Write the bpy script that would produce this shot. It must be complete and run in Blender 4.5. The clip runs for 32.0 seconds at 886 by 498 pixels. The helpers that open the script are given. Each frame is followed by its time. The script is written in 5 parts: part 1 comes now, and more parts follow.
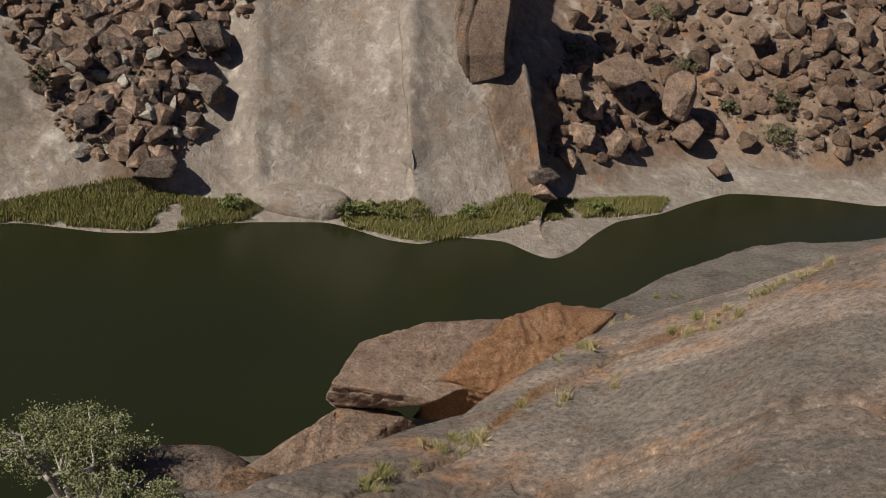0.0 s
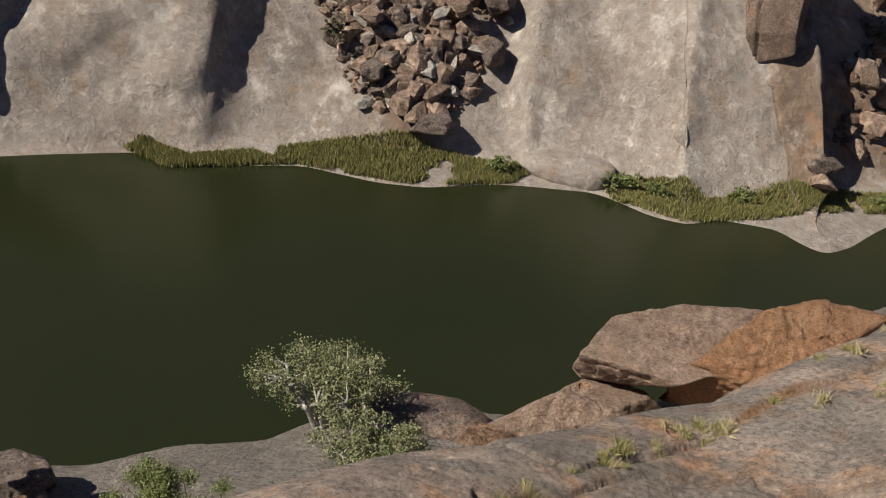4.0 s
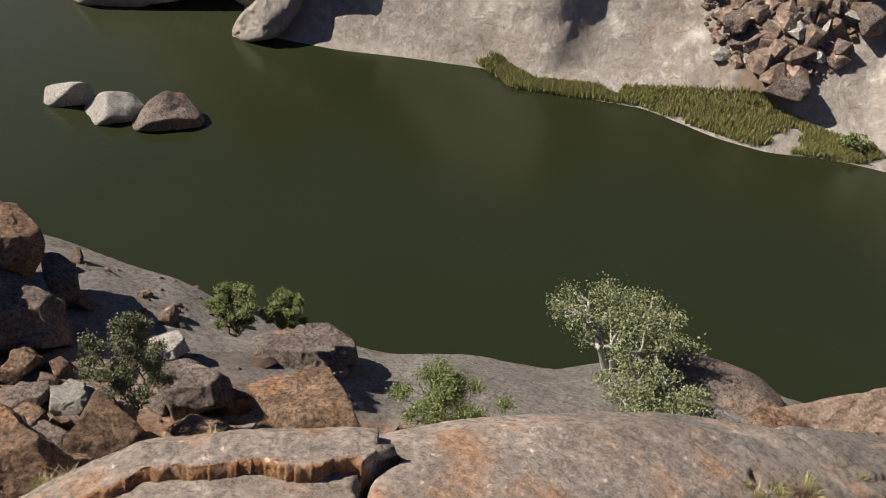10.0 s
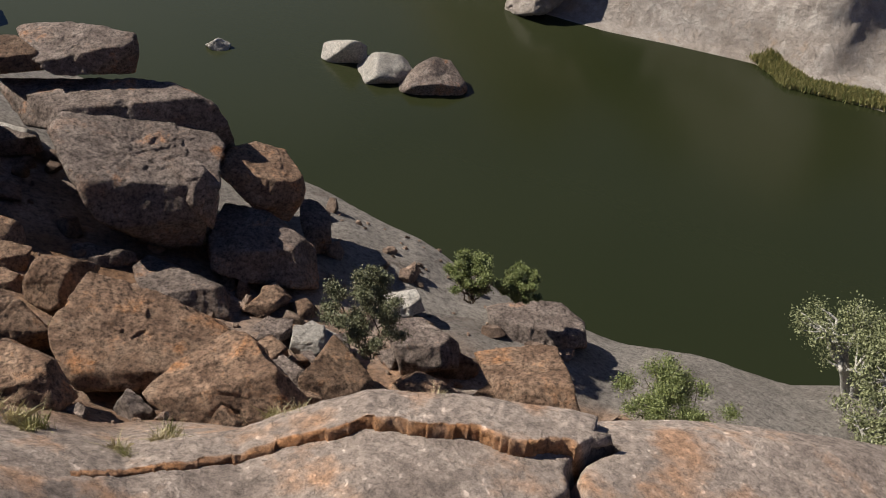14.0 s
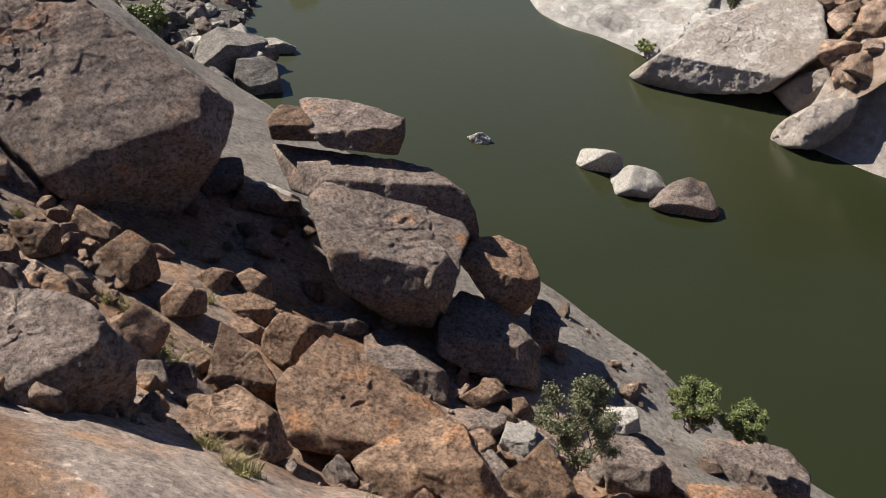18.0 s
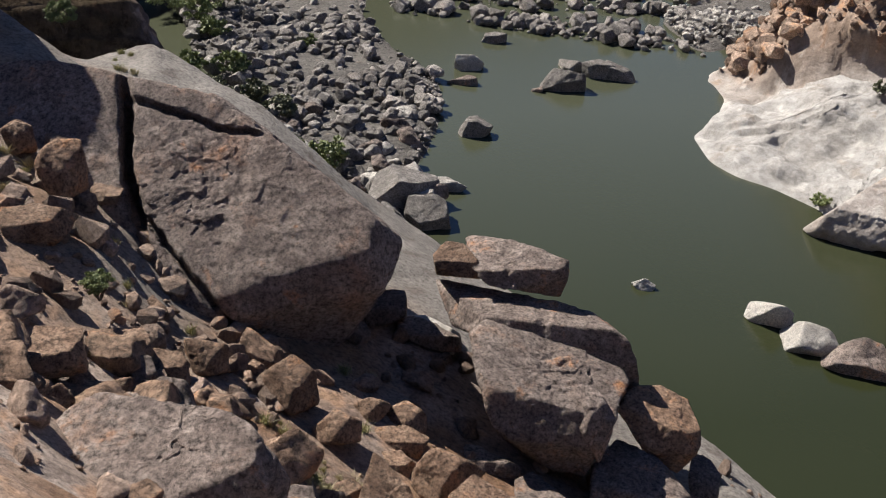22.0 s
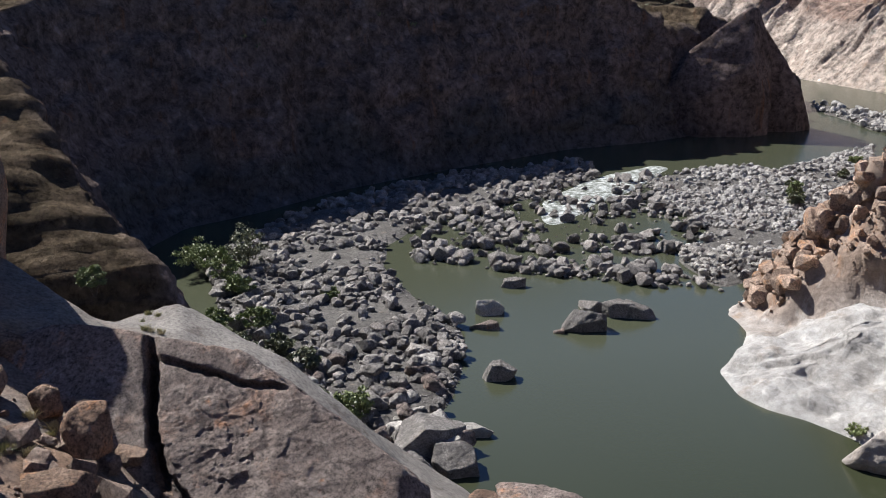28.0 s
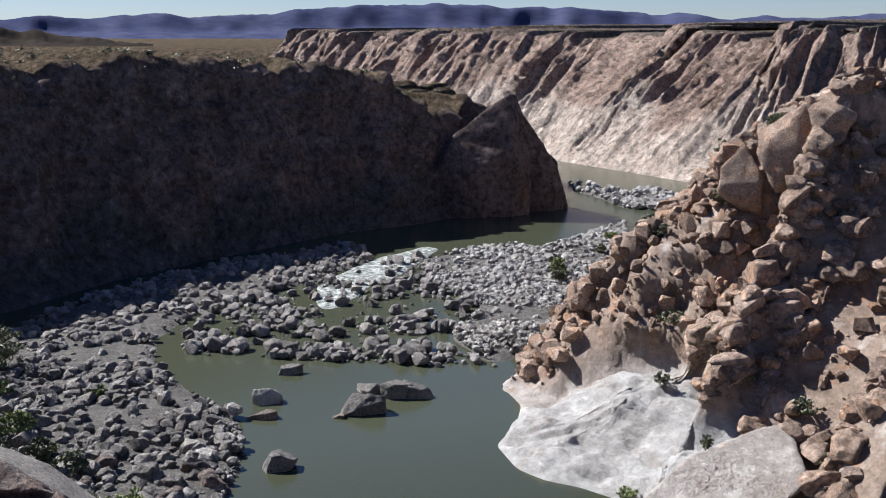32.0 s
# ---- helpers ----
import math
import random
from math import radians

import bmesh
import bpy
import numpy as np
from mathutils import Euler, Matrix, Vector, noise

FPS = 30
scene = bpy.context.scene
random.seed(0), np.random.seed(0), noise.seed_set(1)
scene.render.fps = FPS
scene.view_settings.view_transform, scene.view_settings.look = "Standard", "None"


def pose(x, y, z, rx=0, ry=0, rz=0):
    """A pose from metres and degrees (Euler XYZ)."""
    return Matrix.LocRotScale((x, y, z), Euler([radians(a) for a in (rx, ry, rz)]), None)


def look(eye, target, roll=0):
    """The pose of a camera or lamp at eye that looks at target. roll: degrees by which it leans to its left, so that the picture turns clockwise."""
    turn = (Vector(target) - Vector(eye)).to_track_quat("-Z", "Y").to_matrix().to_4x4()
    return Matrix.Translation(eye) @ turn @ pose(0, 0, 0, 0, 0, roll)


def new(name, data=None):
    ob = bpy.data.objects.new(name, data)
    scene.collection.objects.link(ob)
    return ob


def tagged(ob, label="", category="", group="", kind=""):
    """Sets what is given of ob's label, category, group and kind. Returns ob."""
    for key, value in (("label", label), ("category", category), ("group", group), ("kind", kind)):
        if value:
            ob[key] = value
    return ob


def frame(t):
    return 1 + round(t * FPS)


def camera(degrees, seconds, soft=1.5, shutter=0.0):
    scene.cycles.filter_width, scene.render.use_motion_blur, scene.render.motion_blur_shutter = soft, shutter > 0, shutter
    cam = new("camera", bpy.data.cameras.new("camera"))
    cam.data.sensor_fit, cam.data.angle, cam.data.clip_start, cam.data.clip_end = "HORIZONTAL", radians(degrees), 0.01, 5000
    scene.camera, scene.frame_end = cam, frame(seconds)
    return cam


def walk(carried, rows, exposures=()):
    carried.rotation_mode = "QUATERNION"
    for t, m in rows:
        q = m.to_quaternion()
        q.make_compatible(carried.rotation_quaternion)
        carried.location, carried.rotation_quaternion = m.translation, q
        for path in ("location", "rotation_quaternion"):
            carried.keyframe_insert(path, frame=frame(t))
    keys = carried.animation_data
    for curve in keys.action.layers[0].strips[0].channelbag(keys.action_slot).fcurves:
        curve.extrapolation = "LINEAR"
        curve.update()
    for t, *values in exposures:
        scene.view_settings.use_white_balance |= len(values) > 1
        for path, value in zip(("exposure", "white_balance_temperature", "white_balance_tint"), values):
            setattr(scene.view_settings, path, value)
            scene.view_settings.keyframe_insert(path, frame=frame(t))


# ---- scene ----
# The camera turns on one spot on the rim, 50 m above the river: seconds, pitch, roll, yaw.
cam = camera(44.73, 32.0, soft=1.0)
EYE = 50.0
ROWS = [
    (0.0, -28.16, -8.37, 4.57),
    (0.5, -28.45, -8.88, 6.62),
    (1.0, -28.81, -8.98, 8.44),
    (1.5, -29.1, -8.56, 10.36),
    (2.0, -29.79, -7.95, 12.33),
    (2.5, -30.59, -7.15, 14.85),
    (3.0, -30.91, -6.87, 16.49),
    (3.5, -31.29, -6.63, 18.37),
    (5.5, -33.57, -6.88, 24.39),
    (6.0, -34.14, -6.8, 28.51),
    (6.5, -35.63, -6.93, 32.01),
    (7.0, -36.39, -6.65, 33.91),
    (7.5, -36.88, -6.83, 35.79),
    (8.0, -37.53, -6.52, 36.64),
    (8.5, -37.91, -6.95, 38.14),
    (9.0, -37.56, -7.3, 39.11),
    (9.5, -37.6, -6.78, 39.73),
    (10.0, -37.39, -6.42, 40.0),
    (10.5, -37.72, -5.86, 41.54),
    (11.0, -39.29, -5.08, 43.48),
    (11.5, -40.57, -4.69, 44.76),
    (12.0, -40.9, -4.24, 46.05),
    (12.5, -40.75, -4.84, 47.41),
    (13.0, -40.92, -4.35, 50.6),
    (13.5, -40.43, -4.35, 52.27),
    (14.0, -39.84, -4.31, 54.75),
    (14.5, -39.14, -4.02, 57.6),
    (15.0, -37.86, -3.86, 60.52),
    (15.5, -37.33, -3.85, 62.66),
    (17.5, -35.6, -4.07, 68.21),
    (18.0, -35.46, -3.95, 70.07),
    (18.5, -34.83, -4.11, 72.3),
    (19.0, -33.94, -4.23, 74.47),
    (19.5, -33.25, -4.17, 76.39),
    (20.0, -32.38, -4.39, 78.41),
    (20.5, -31.47, -4.14, 79.11),
    (21.0, -30.28, -3.37, 79.59),
    (21.5, -29.35, -2.8, 79.73),
    (22.0, -28.53, -2.35, 79.12),
    (22.5, -28.26, -2.29, 79.16),
    (23.0, -27.71, -2.22, 78.95),
    (23.5, -27.09, -2.35, 77.45),
    (24.0, -26.59, -3.18, 77.77),
    (24.5, -27.0, -3.57, 79.04),
    (25.0, -26.66, -2.57, 80.13),
    (25.5, -23.33, -1.67, 81.64),
    (26.0, -21.9, -0.71, 82.97),
    (26.5, -18.82, 0.27, 82.76),
    (28.5, -15.24, 0.65, 78.73),
    (29.0, -15.1, 0.5, 77.55),
    (29.5, -14.16, -0.08, 75.48),
    (30.0, -13.28, -0.14, 73.63),
    (30.5, -12.79, -0.14, 71.52),
    (31.0, -12.32, -0.36, 69.92),
    (31.5, -11.62, -0.46, 68.27),
    (32.0, -11.07, 0.0, 67.19),
]

walk(cam, [(t, pose(0, 0, EYE, 90 + pitch, roll, yaw)) for t, pitch, roll, yaw in ROWS],
     [(0, 0.02, 7300, 10), (2, 0.05, 7200, 10), (3, 0.22, 7200, 10), (6, 0.66, 7000, 10), (10, 0.78, 6950, 10), (13, 0.66, 6900, 10), (14.2, 0.76, 6850, 10), (15.2, 1.02, 6850, 10), (20, 1.2, 6700, 10), (26, 1.24, 6300, 10), (32, 1.22, 5900, 10)])

# ---- light ----
SUN_AZ, SUN_EL = 126.0, 43.0
world = bpy.data.worlds.new("sky")
scene.world = world
world.use_nodes = True
wn = world.node_tree
sky = wn.nodes.new("ShaderNodeTexSky")
sky.sky_type, sky.sun_disc = "NISHITA", False
sky.sun_elevation, sky.sun_rotation = radians(SUN_EL), radians(360 - SUN_AZ)
sky.air_density, sky.dust_density, sky.ozone_density = 1.0, 0.0, 3.0
wn.nodes["Background"].inputs["Strength"].default_value = 0.032
tint = wn.nodes.new("ShaderNodeMix")
tint.data_type, tint.blend_type = "RGBA", "MULTIPLY"
tint.inputs[0].default_value = 1.0
tint.inputs[7].default_value = (0.90, 0.97, 1.24, 1)
wn.links.new(sky.outputs[0], tint.inputs[6])
wn.links.new(tint.outputs[2], wn.nodes["Background"].inputs["Color"])
sun_data = bpy.data.lights.new("sun", "SUN")
sun_data.energy, sun_data.angle, sun_data.color = 5.0, radians(0.53), (1.0, 0.95, 0.87)
sun = new("sun", sun_data)
sun_from = Vector((-math.sin(radians(SUN_AZ)) * math.cos(radians(SUN_EL)), math.cos(radians(SUN_AZ)) * math.cos(radians(SUN_EL)), math.sin(radians(SUN_EL))))
sun.matrix_world = look(sun_from * 300, (0, 0, 0))


# ---- materials ----
def material(name):
    m = bpy.data.materials.new(name)
    m.use_nodes = True
    nt = m.node_tree
    return m, nt, nt.nodes["Principled BSDF"]


def node(nt, kind, **inputs):
    n = nt.nodes.new("ShaderNode" + kind)
    for key, value in inputs.items():
        n.inputs[key].default_value = value
    return n


def noise_node(nt, vec, scale, detail=6.0, rough=0.6):
    n = node(nt, "TexNoise", Scale=scale, Detail=detail, Roughness=rough)
    nt.links.new(vec, n.inputs["Vector"])
    return n.outputs["Fac"]


def ramp(nt, fac, stops):
    r = nt.nodes.new("ShaderNodeValToRGB")
    nt.links.new(fac, r.inputs["Fac"])
    els = r.color_ramp.elements
    while len(els) < len(stops):
        els.new(0.5)
    for e, (p, c) in zip(els, stops):
        e.position = p
        e.color = (*c, 1) if len(c) == 3 else c
    return r.outputs["Color"]


def mix(nt, fac, a, b, kind="MIX"):
    m = nt.nodes.new("ShaderNodeMix")
    m.data_type, m.blend_type = "RGBA", kind
    for k, v in ((0, fac), (6, a), (7, b)):
        if hasattr(v, "is_linked"):
            nt.links.new(v, m.inputs[k])
        elif k == 0:
            m.inputs[k].default_value = v
        else:
            m.inputs[k].default_value = (*v, 1)
    return m.outputs[2]


def place_vec(nt, local=False, stretch=(1, 1, 1)):
    if local:
        tc = nt.nodes.new("ShaderNodeTexCoord").outputs["Object"]
    else:
        tc = nt.nodes.new("ShaderNodeNewGeometry").outputs["Position"]
    mp = nt.nodes.new("ShaderNodeMapping")
    mp.inputs["Scale"].default_value = stretch
    nt.links.new(tc, mp.inputs["Vector"])
    return mp.outputs["Vector"]


def bump(nt, bsdf, heights, strength=0.5, dist=0.2):
    prev = None
    for h, s, d in heights:
        b = node(nt, "Bump", Strength=s, Distance=d)
        nt.links.new(h, b.inputs["Height"])
        if prev:
            nt.links.new(prev, b.inputs["Normal"])
        prev = b.outputs["Normal"]
    nt.links.new(prev, bsdf.inputs["Normal"])


def rock_material(name, dark, mid, light, stain, scale=1.0, stain_at=0.58, local=False, per_object=0.0, island=False, relief=0.25, streaks=0.0, rough=0.85, speckle=0.3):
    """Weathered granite: broad tone, blotches, iron stain, grain and relief."""
    m, nt, b = material(name)
    v = place_vec(nt, local)
    big = noise_node(nt, v, 0.12 * scale, 4)
    med = noise_node(nt, v, 0.9 * scale, 8, 0.65)
    fine = noise_node(nt, v, 7.0 * scale, 5, 0.7)
    base = ramp(nt, med, [(0.3, dark), (0.5, mid), (0.72, light)])
    patch = ramp(nt, big, [(0.42, (0, 0, 0)), (0.62, (1, 1, 1))])
    base = mix(nt, 0.35, base, mix(nt, patch, dark, light))
    st_noise = noise_node(nt, v, 0.45 * scale, 9, 0.7)
    st = ramp(nt, st_noise, [(stain_at, (0, 0, 0)), (stain_at + 0.1, (1, 1, 1))])
    base = mix(nt, st, base, stain)
    warm = noise_node(nt, v, 0.3 * scale, 6, 0.75)
    base = mix(nt, ramp(nt, warm, [(0.52, (0, 0, 0)), (0.64, (0.55,) * 3)]), base, tuple((p + q) / 2 for p, q in zip(mid, stain)))
    lich = noise_node(nt, v, 1.7 * scale, 10, 0.72)
    base = mix(nt, ramp(nt, lich, [(0.34, (0.6,) * 3), (0.44, (0, 0, 0))]), base, tuple(q * 0.5 for q in dark))
    if streaks:
        vs = place_vec(nt, local, (1.0, 1.0, 0.08))
        sn = noise_node(nt, vs, 0.5 * scale, 5, 0.6)
        base = mix(nt, ramp(nt, sn, [(0.55, (0, 0, 0)), (0.7, (streaks,) * 3)]), base, tuple(min(0.75, c * 1.45) for c in light))
        base = mix(nt, ramp(nt, sn, [(0.3, (streaks,) * 3), (0.44, (0, 0, 0))]), base, tuple(c * 0.62 for c in dark))
    base = mix(nt, ramp(nt, fine, [(0.32, (0.55,) * 3), (0.56, (0, 0, 0))]), base, tuple(c * 0.4 for c in dark))
    speck = noise_node(nt, v, 4.5 * scale, 12, 0.8)
    base = mix(nt, 1.0, base, ramp(nt, speck, [(0.40, (speckle,) * 3), (0.485, (0.92,) * 3), (0.60, (1.7 - 0.7 * speckle,) * 3)]), "MULTIPLY")
    if per_object:
        info = nt.nodes.new("ShaderNodeNewGeometry").outputs["Random Per Island"] if island else nt.nodes.new("ShaderNodeObjectInfo").outputs["Random"]
        tone = ramp(nt, info, [(0.0, (1 - per_object,) * 3), (1.0, (1 + per_object * 0.4,) * 3)])
        base = mix(nt, 1.0, base, tone, "MULTIPLY")
    nt.links.new(base, b.inputs["Base Color"])
    b.inputs["Roughness"].default_value = rough
    b.inputs["Specular IOR Level"].default_value = 0.3
    pits = ramp(nt, speck, [(0.41, (0, 0, 0)), (0.6, (1, 1, 1))])
    grit = ramp(nt, fine, [(0.38, (0, 0, 0)), (0.62, (1, 1, 1))])
    bump(nt, b, [(med, 0.8, relief * 0.5), (pits, 1.0, relief * 1.1), (grit, 1.0, relief * 0.35)])
    return m


def zone_material(name, one, two, three=None, grain=1.0, depth=1.0, relief=1.0, gloss=0.25, pale=0.0, squeeze=0.12):
    """Two or three rock looks, blended by the mesh's own 'zone' and 'sand' layers."""
    m, nt, b = material(name)
    v = place_vec(nt)
    att = nt.nodes.new("ShaderNodeAttribute")
    att.attribute_name = "zone"
    big = noise_node(nt, v, 0.1, 5)
    med = noise_node(nt, v, 0.7, 8, 0.65)
    fine = noise_node(nt, v, 5.0 * grain, 5, 0.7)
    vs = place_vec(nt, False, (1, 1, squeeze))
    sn = noise_node(nt, vs, 0.35, 6, 0.6)

    def look_of(dark, mid, light, stain, at, streak):
        c = ramp(nt, med, [(0.3, dark), (0.5, mid), (0.7, light)])
        c = mix(nt, 0.4, c, ramp(nt, big, [(0.38, dark), (0.62, light)]))
        c = mix(nt, ramp(nt, sn, [(at, (0, 0, 0)), (at + 0.12, (0.8,) * 3)]), c, stain)
        if streak:
            c = mix(nt, ramp(nt, sn, [(0.3, (streak,) * 3), (0.43, (0, 0, 0))]), c, tuple(min(0.7, q * 1.3) for q in light))
        return c
    c = mix(nt, att.outputs["Fac"], look_of(*one), look_of(*two))
    if three:
        at2 = nt.nodes.new("ShaderNodeAttribute")
        at2.attribute_name = "sand"
        c = mix(nt, at2.outputs["Fac"], c, look_of(*three))
    wet = noise_node(nt, place_vec(nt, False, (1, 1, 0.05)), 0.22, 7, 0.65)
    c = mix(nt, ramp(nt, wet, [(0.57, (0, 0, 0)), (0.66, (0.5 * pale,) * 3)]), c, (0.62, 0.59, 0.55))
    c = mix(nt, ramp(nt, wet, [(0.33, (0.5 * pale,) * 3), (0.42, (0, 0, 0))]), c, (0.19, 0.145, 0.11))
    speck = noise_node(nt, v, 1.5 * grain, 12, 0.76)
    lo_, hi_ = 1 - 0.6 * depth, 1 + 0.32 * depth
    c = mix(nt, 1.0, c, ramp(nt, speck, [(0.40, (lo_,) * 3), (0.485, (0.96,) * 3), (0.60, (hi_,) * 3)]), "MULTIPLY")
    c = mix(nt, ramp(nt, fine, [(0.33, (0.45 * depth,) * 3), (0.52, (0, 0, 0))]), c, (0.07, 0.055, 0.048))
    nt.links.new(c, b.inputs["Base Color"])
    b.inputs["Roughness"].default_value = 0.85
    b.inputs["Specular IOR Level"].default_value = gloss
    pits = ramp(nt, speck, [(0.41, (0, 0, 0)), (0.6, (1, 1, 1))])
    bump(nt, b, [(med, 0.7, relief * 0.45 / grain ** 0.5), (pits, 0.9, relief * 0.2 / grain), (fine, 0.9, relief * 0.08 / grain)])
    return m


PALE = ((0.232, 0.194, 0.168), (0.330, 0.286, 0.255), (0.425, 0.386, 0.357), (0.326, 0.235, 0.169), 0.58, 0.8)
BROWN = ((0.125, 0.088, 0.066), (0.260, 0.188, 0.144), (0.390, 0.300, 0.238), (0.370, 0.200, 0.108), 0.56, 0.0)
SAND = ((0.252, 0.232, 0.212), (0.360, 0.340, 0.322), (0.438, 0.428, 0.416), (0.300, 0.245, 0.200), 0.62, 0.3)
MAT_FAR = zone_material("river_granite", PALE, BROWN, SAND, 0.7, 0.35, 0.45, pale=1.0)
NEAR_GREY = ((0.155, 0.122, 0.107), (0.385, 0.308, 0.264), (0.595, 0.498, 0.434), (0.491, 0.275, 0.160), 0.53, 0.0)
NEAR_SHELF = ((0.15, 0.135, 0.123), (0.225, 0.202, 0.182), (0.31, 0.283, 0.255), (0.12, 0.095, 0.083), 0.55, 0.4)
NEAR_SOIL = ((0.150, 0.078, 0.044), (0.262, 0.146, 0.082), (0.372, 0.228, 0.136), (0.240, 0.192, 0.128), 0.6, 0.0)
MAT_NEAR = zone_material("dome_granite", NEAR_GREY, NEAR_SHELF, NEAR_SOIL, 2.0, 0.8, squeeze=1.0)
RUST = ((0.26, 0.11, 0.05), (0.44, 0.21, 0.095), (0.52, 0.28, 0.14), (0.30, 0.17, 0.10), 0.6, 0.0)
MAT_SHEET = zone_material("rust_edged_granite", NEAR_GREY, NEAR_GREY, RUST, 2.0, 0.8, squeeze=1.0)
# CLIFF and CLIFF_FOOT carry part of the cliff's shade in their colour.
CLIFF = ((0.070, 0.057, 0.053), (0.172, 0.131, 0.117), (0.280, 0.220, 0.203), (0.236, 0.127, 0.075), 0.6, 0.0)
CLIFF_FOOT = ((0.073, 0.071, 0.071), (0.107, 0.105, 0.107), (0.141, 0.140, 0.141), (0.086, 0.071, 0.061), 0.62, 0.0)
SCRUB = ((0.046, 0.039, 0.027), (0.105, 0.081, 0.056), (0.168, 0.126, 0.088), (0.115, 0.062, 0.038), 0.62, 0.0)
MAT_CLIFF = zone_material("shade_toned_cliff_rock", CLIFF, CLIFF_FOOT, SCRUB, 0.3, 1.0, 1.0, 0.0)
WALL = ((0.209, 0.133, 0.102), (0.339, 0.231, 0.179), (0.468, 0.352, 0.283), (0.283, 0.138, 0.082), 0.58, 0.3)
WALL_PALE = ((0.380, 0.288, 0.233), (0.484, 0.391, 0.325), (0.583, 0.495, 0.424), (0.376, 0.261, 0.188), 0.6, 0.4)
MAT_WALL = zone_material("canyon_wall_rock", WALL, WALL_PALE, SCRUB, 0.22, 1.0)

BOULDER_RED = rock_material("red_brown_boulder", (0.165, 0.098, 0.066), (0.400, 0.262, 0.182), (0.600, 0.450, 0.340), (0.500, 0.248, 0.122), 1.0, 0.52, True, 0.25, relief=0.4)
SLAB_ROCK = rock_material("purple_grey_slab", (0.175, 0.132, 0.116), (0.335, 0.265, 0.234), (0.490, 0.412, 0.366), (0.520, 0.240, 0.115), 0.8, 0.58, True, 0.1, relief=0.45)
BOULDER_BROWN = rock_material("brown_rubble_rock", (0.240, 0.165, 0.128), (0.470, 0.340, 0.268), (0.660, 0.510, 0.420), (0.610, 0.335, 0.190), 1.0, 0.6, True, 0.35, relief=0.1, speckle=0.6)
BOULDER_GREY = rock_material("grey_weathered_boulder", (0.174, 0.133, 0.116), (0.341, 0.273, 0.241), (0.520, 0.436, 0.387), (0.578, 0.273, 0.128), 1.0, 0.57, True, 0.2, relief=0.4)
BOULDER_DARK = rock_material("dark_river_stone", (0.150, 0.136, 0.124), (0.300, 0.272, 0.253), (0.480, 0.440, 0.406), (0.330, 0.245, 0.195), 1.0, 0.68, True, 0.45, relief=0.12, speckle=0.5)
STONE_MIX = rock_material("mixed_river_stones", (0.175, 0.158, 0.145), (0.385, 0.350, 0.325), (0.620, 0.570, 0.530), (0.400, 0.300, 0.235), 1.0, 0.68, False, 0.5, True, relief=0.12, speckle=0.5)
STONE_PALE = rock_material("bleached_bar_stones", (0.290, 0.268, 0.248), (0.560, 0.525, 0.495), (0.760, 0.725, 0.690), (0.500, 0.400, 0.330), 1.0, 0.68, False, 0.4, True, relief=0.12, speckle=0.6)
RUBBLE_MIX = rock_material("mixed_slope_rubble", (0.185, 0.122, 0.092), (0.375, 0.262, 0.200), (0.560, 0.428, 0.345), (0.530, 0.270, 0.140), 0.7, 0.58, False, 0.45, True, relief=0.12, speckle=0.6)
HILL_MIX = rock_material("orange_hill_rubble", (0.250, 0.155, 0.110), (0.560, 0.395, 0.295), (0.740, 0.590, 0.480), (0.650, 0.330, 0.155), 0.7, 0.54, False, 0.5, True, relief=0.12, speckle=0.5)
BOULDER_HILL = rock_material("sunlit_hill_boulder", (0.250, 0.160, 0.114), (0.530, 0.375, 0.280), (0.720, 0.570, 0.470), (0.660, 0.345, 0.170), 1.0, 0.54, True, 0.35, relief=0.15, speckle=0.5)
BOULDER_ORANGE = rock_material("crumbling_orange_granite", (0.360, 0.180, 0.098), (0.570, 0.315, 0.178), (0.680, 0.430, 0.275), (0.440, 0.300, 0.225), 1.6, 0.6, True, 0.1, relief=0.4, speckle=0.6)
BOULDER_PALE = rock_material("bleached_river_stone", (0.560, 0.515, 0.465), (0.740, 0.690, 0.635), (0.820, 0.795, 0.745), (0.495, 0.340, 0.216), 1.0, 0.7, True, 0.3, speckle=0.7)


def water_material():
    m, nt, b = material("green_river_water")
    v = place_vec(nt)
    silt = noise_node(nt, v, 0.015, 3)
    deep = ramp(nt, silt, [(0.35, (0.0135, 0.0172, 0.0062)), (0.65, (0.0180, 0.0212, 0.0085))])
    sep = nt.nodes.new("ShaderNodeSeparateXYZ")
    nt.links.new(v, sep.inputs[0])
    # Paler towards the rapids: silt, plus low-angle sky reflection put into the colour.
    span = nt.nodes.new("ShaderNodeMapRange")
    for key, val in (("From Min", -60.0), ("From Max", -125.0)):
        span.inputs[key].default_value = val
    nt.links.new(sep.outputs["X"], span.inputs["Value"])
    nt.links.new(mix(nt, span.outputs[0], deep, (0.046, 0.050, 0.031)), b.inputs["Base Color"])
    b.inputs["Roughness"].default_value = 0.2
    b.inputs["IOR"].default_value = 1.33
    rip = noise_node(nt, place_vec(nt, False, (1, 1, 1)), 1.6, 4, 0.6)
    bump(nt, b, [(rip, 0.12, 0.05)])
    return m


MAT_WATER = water_material()


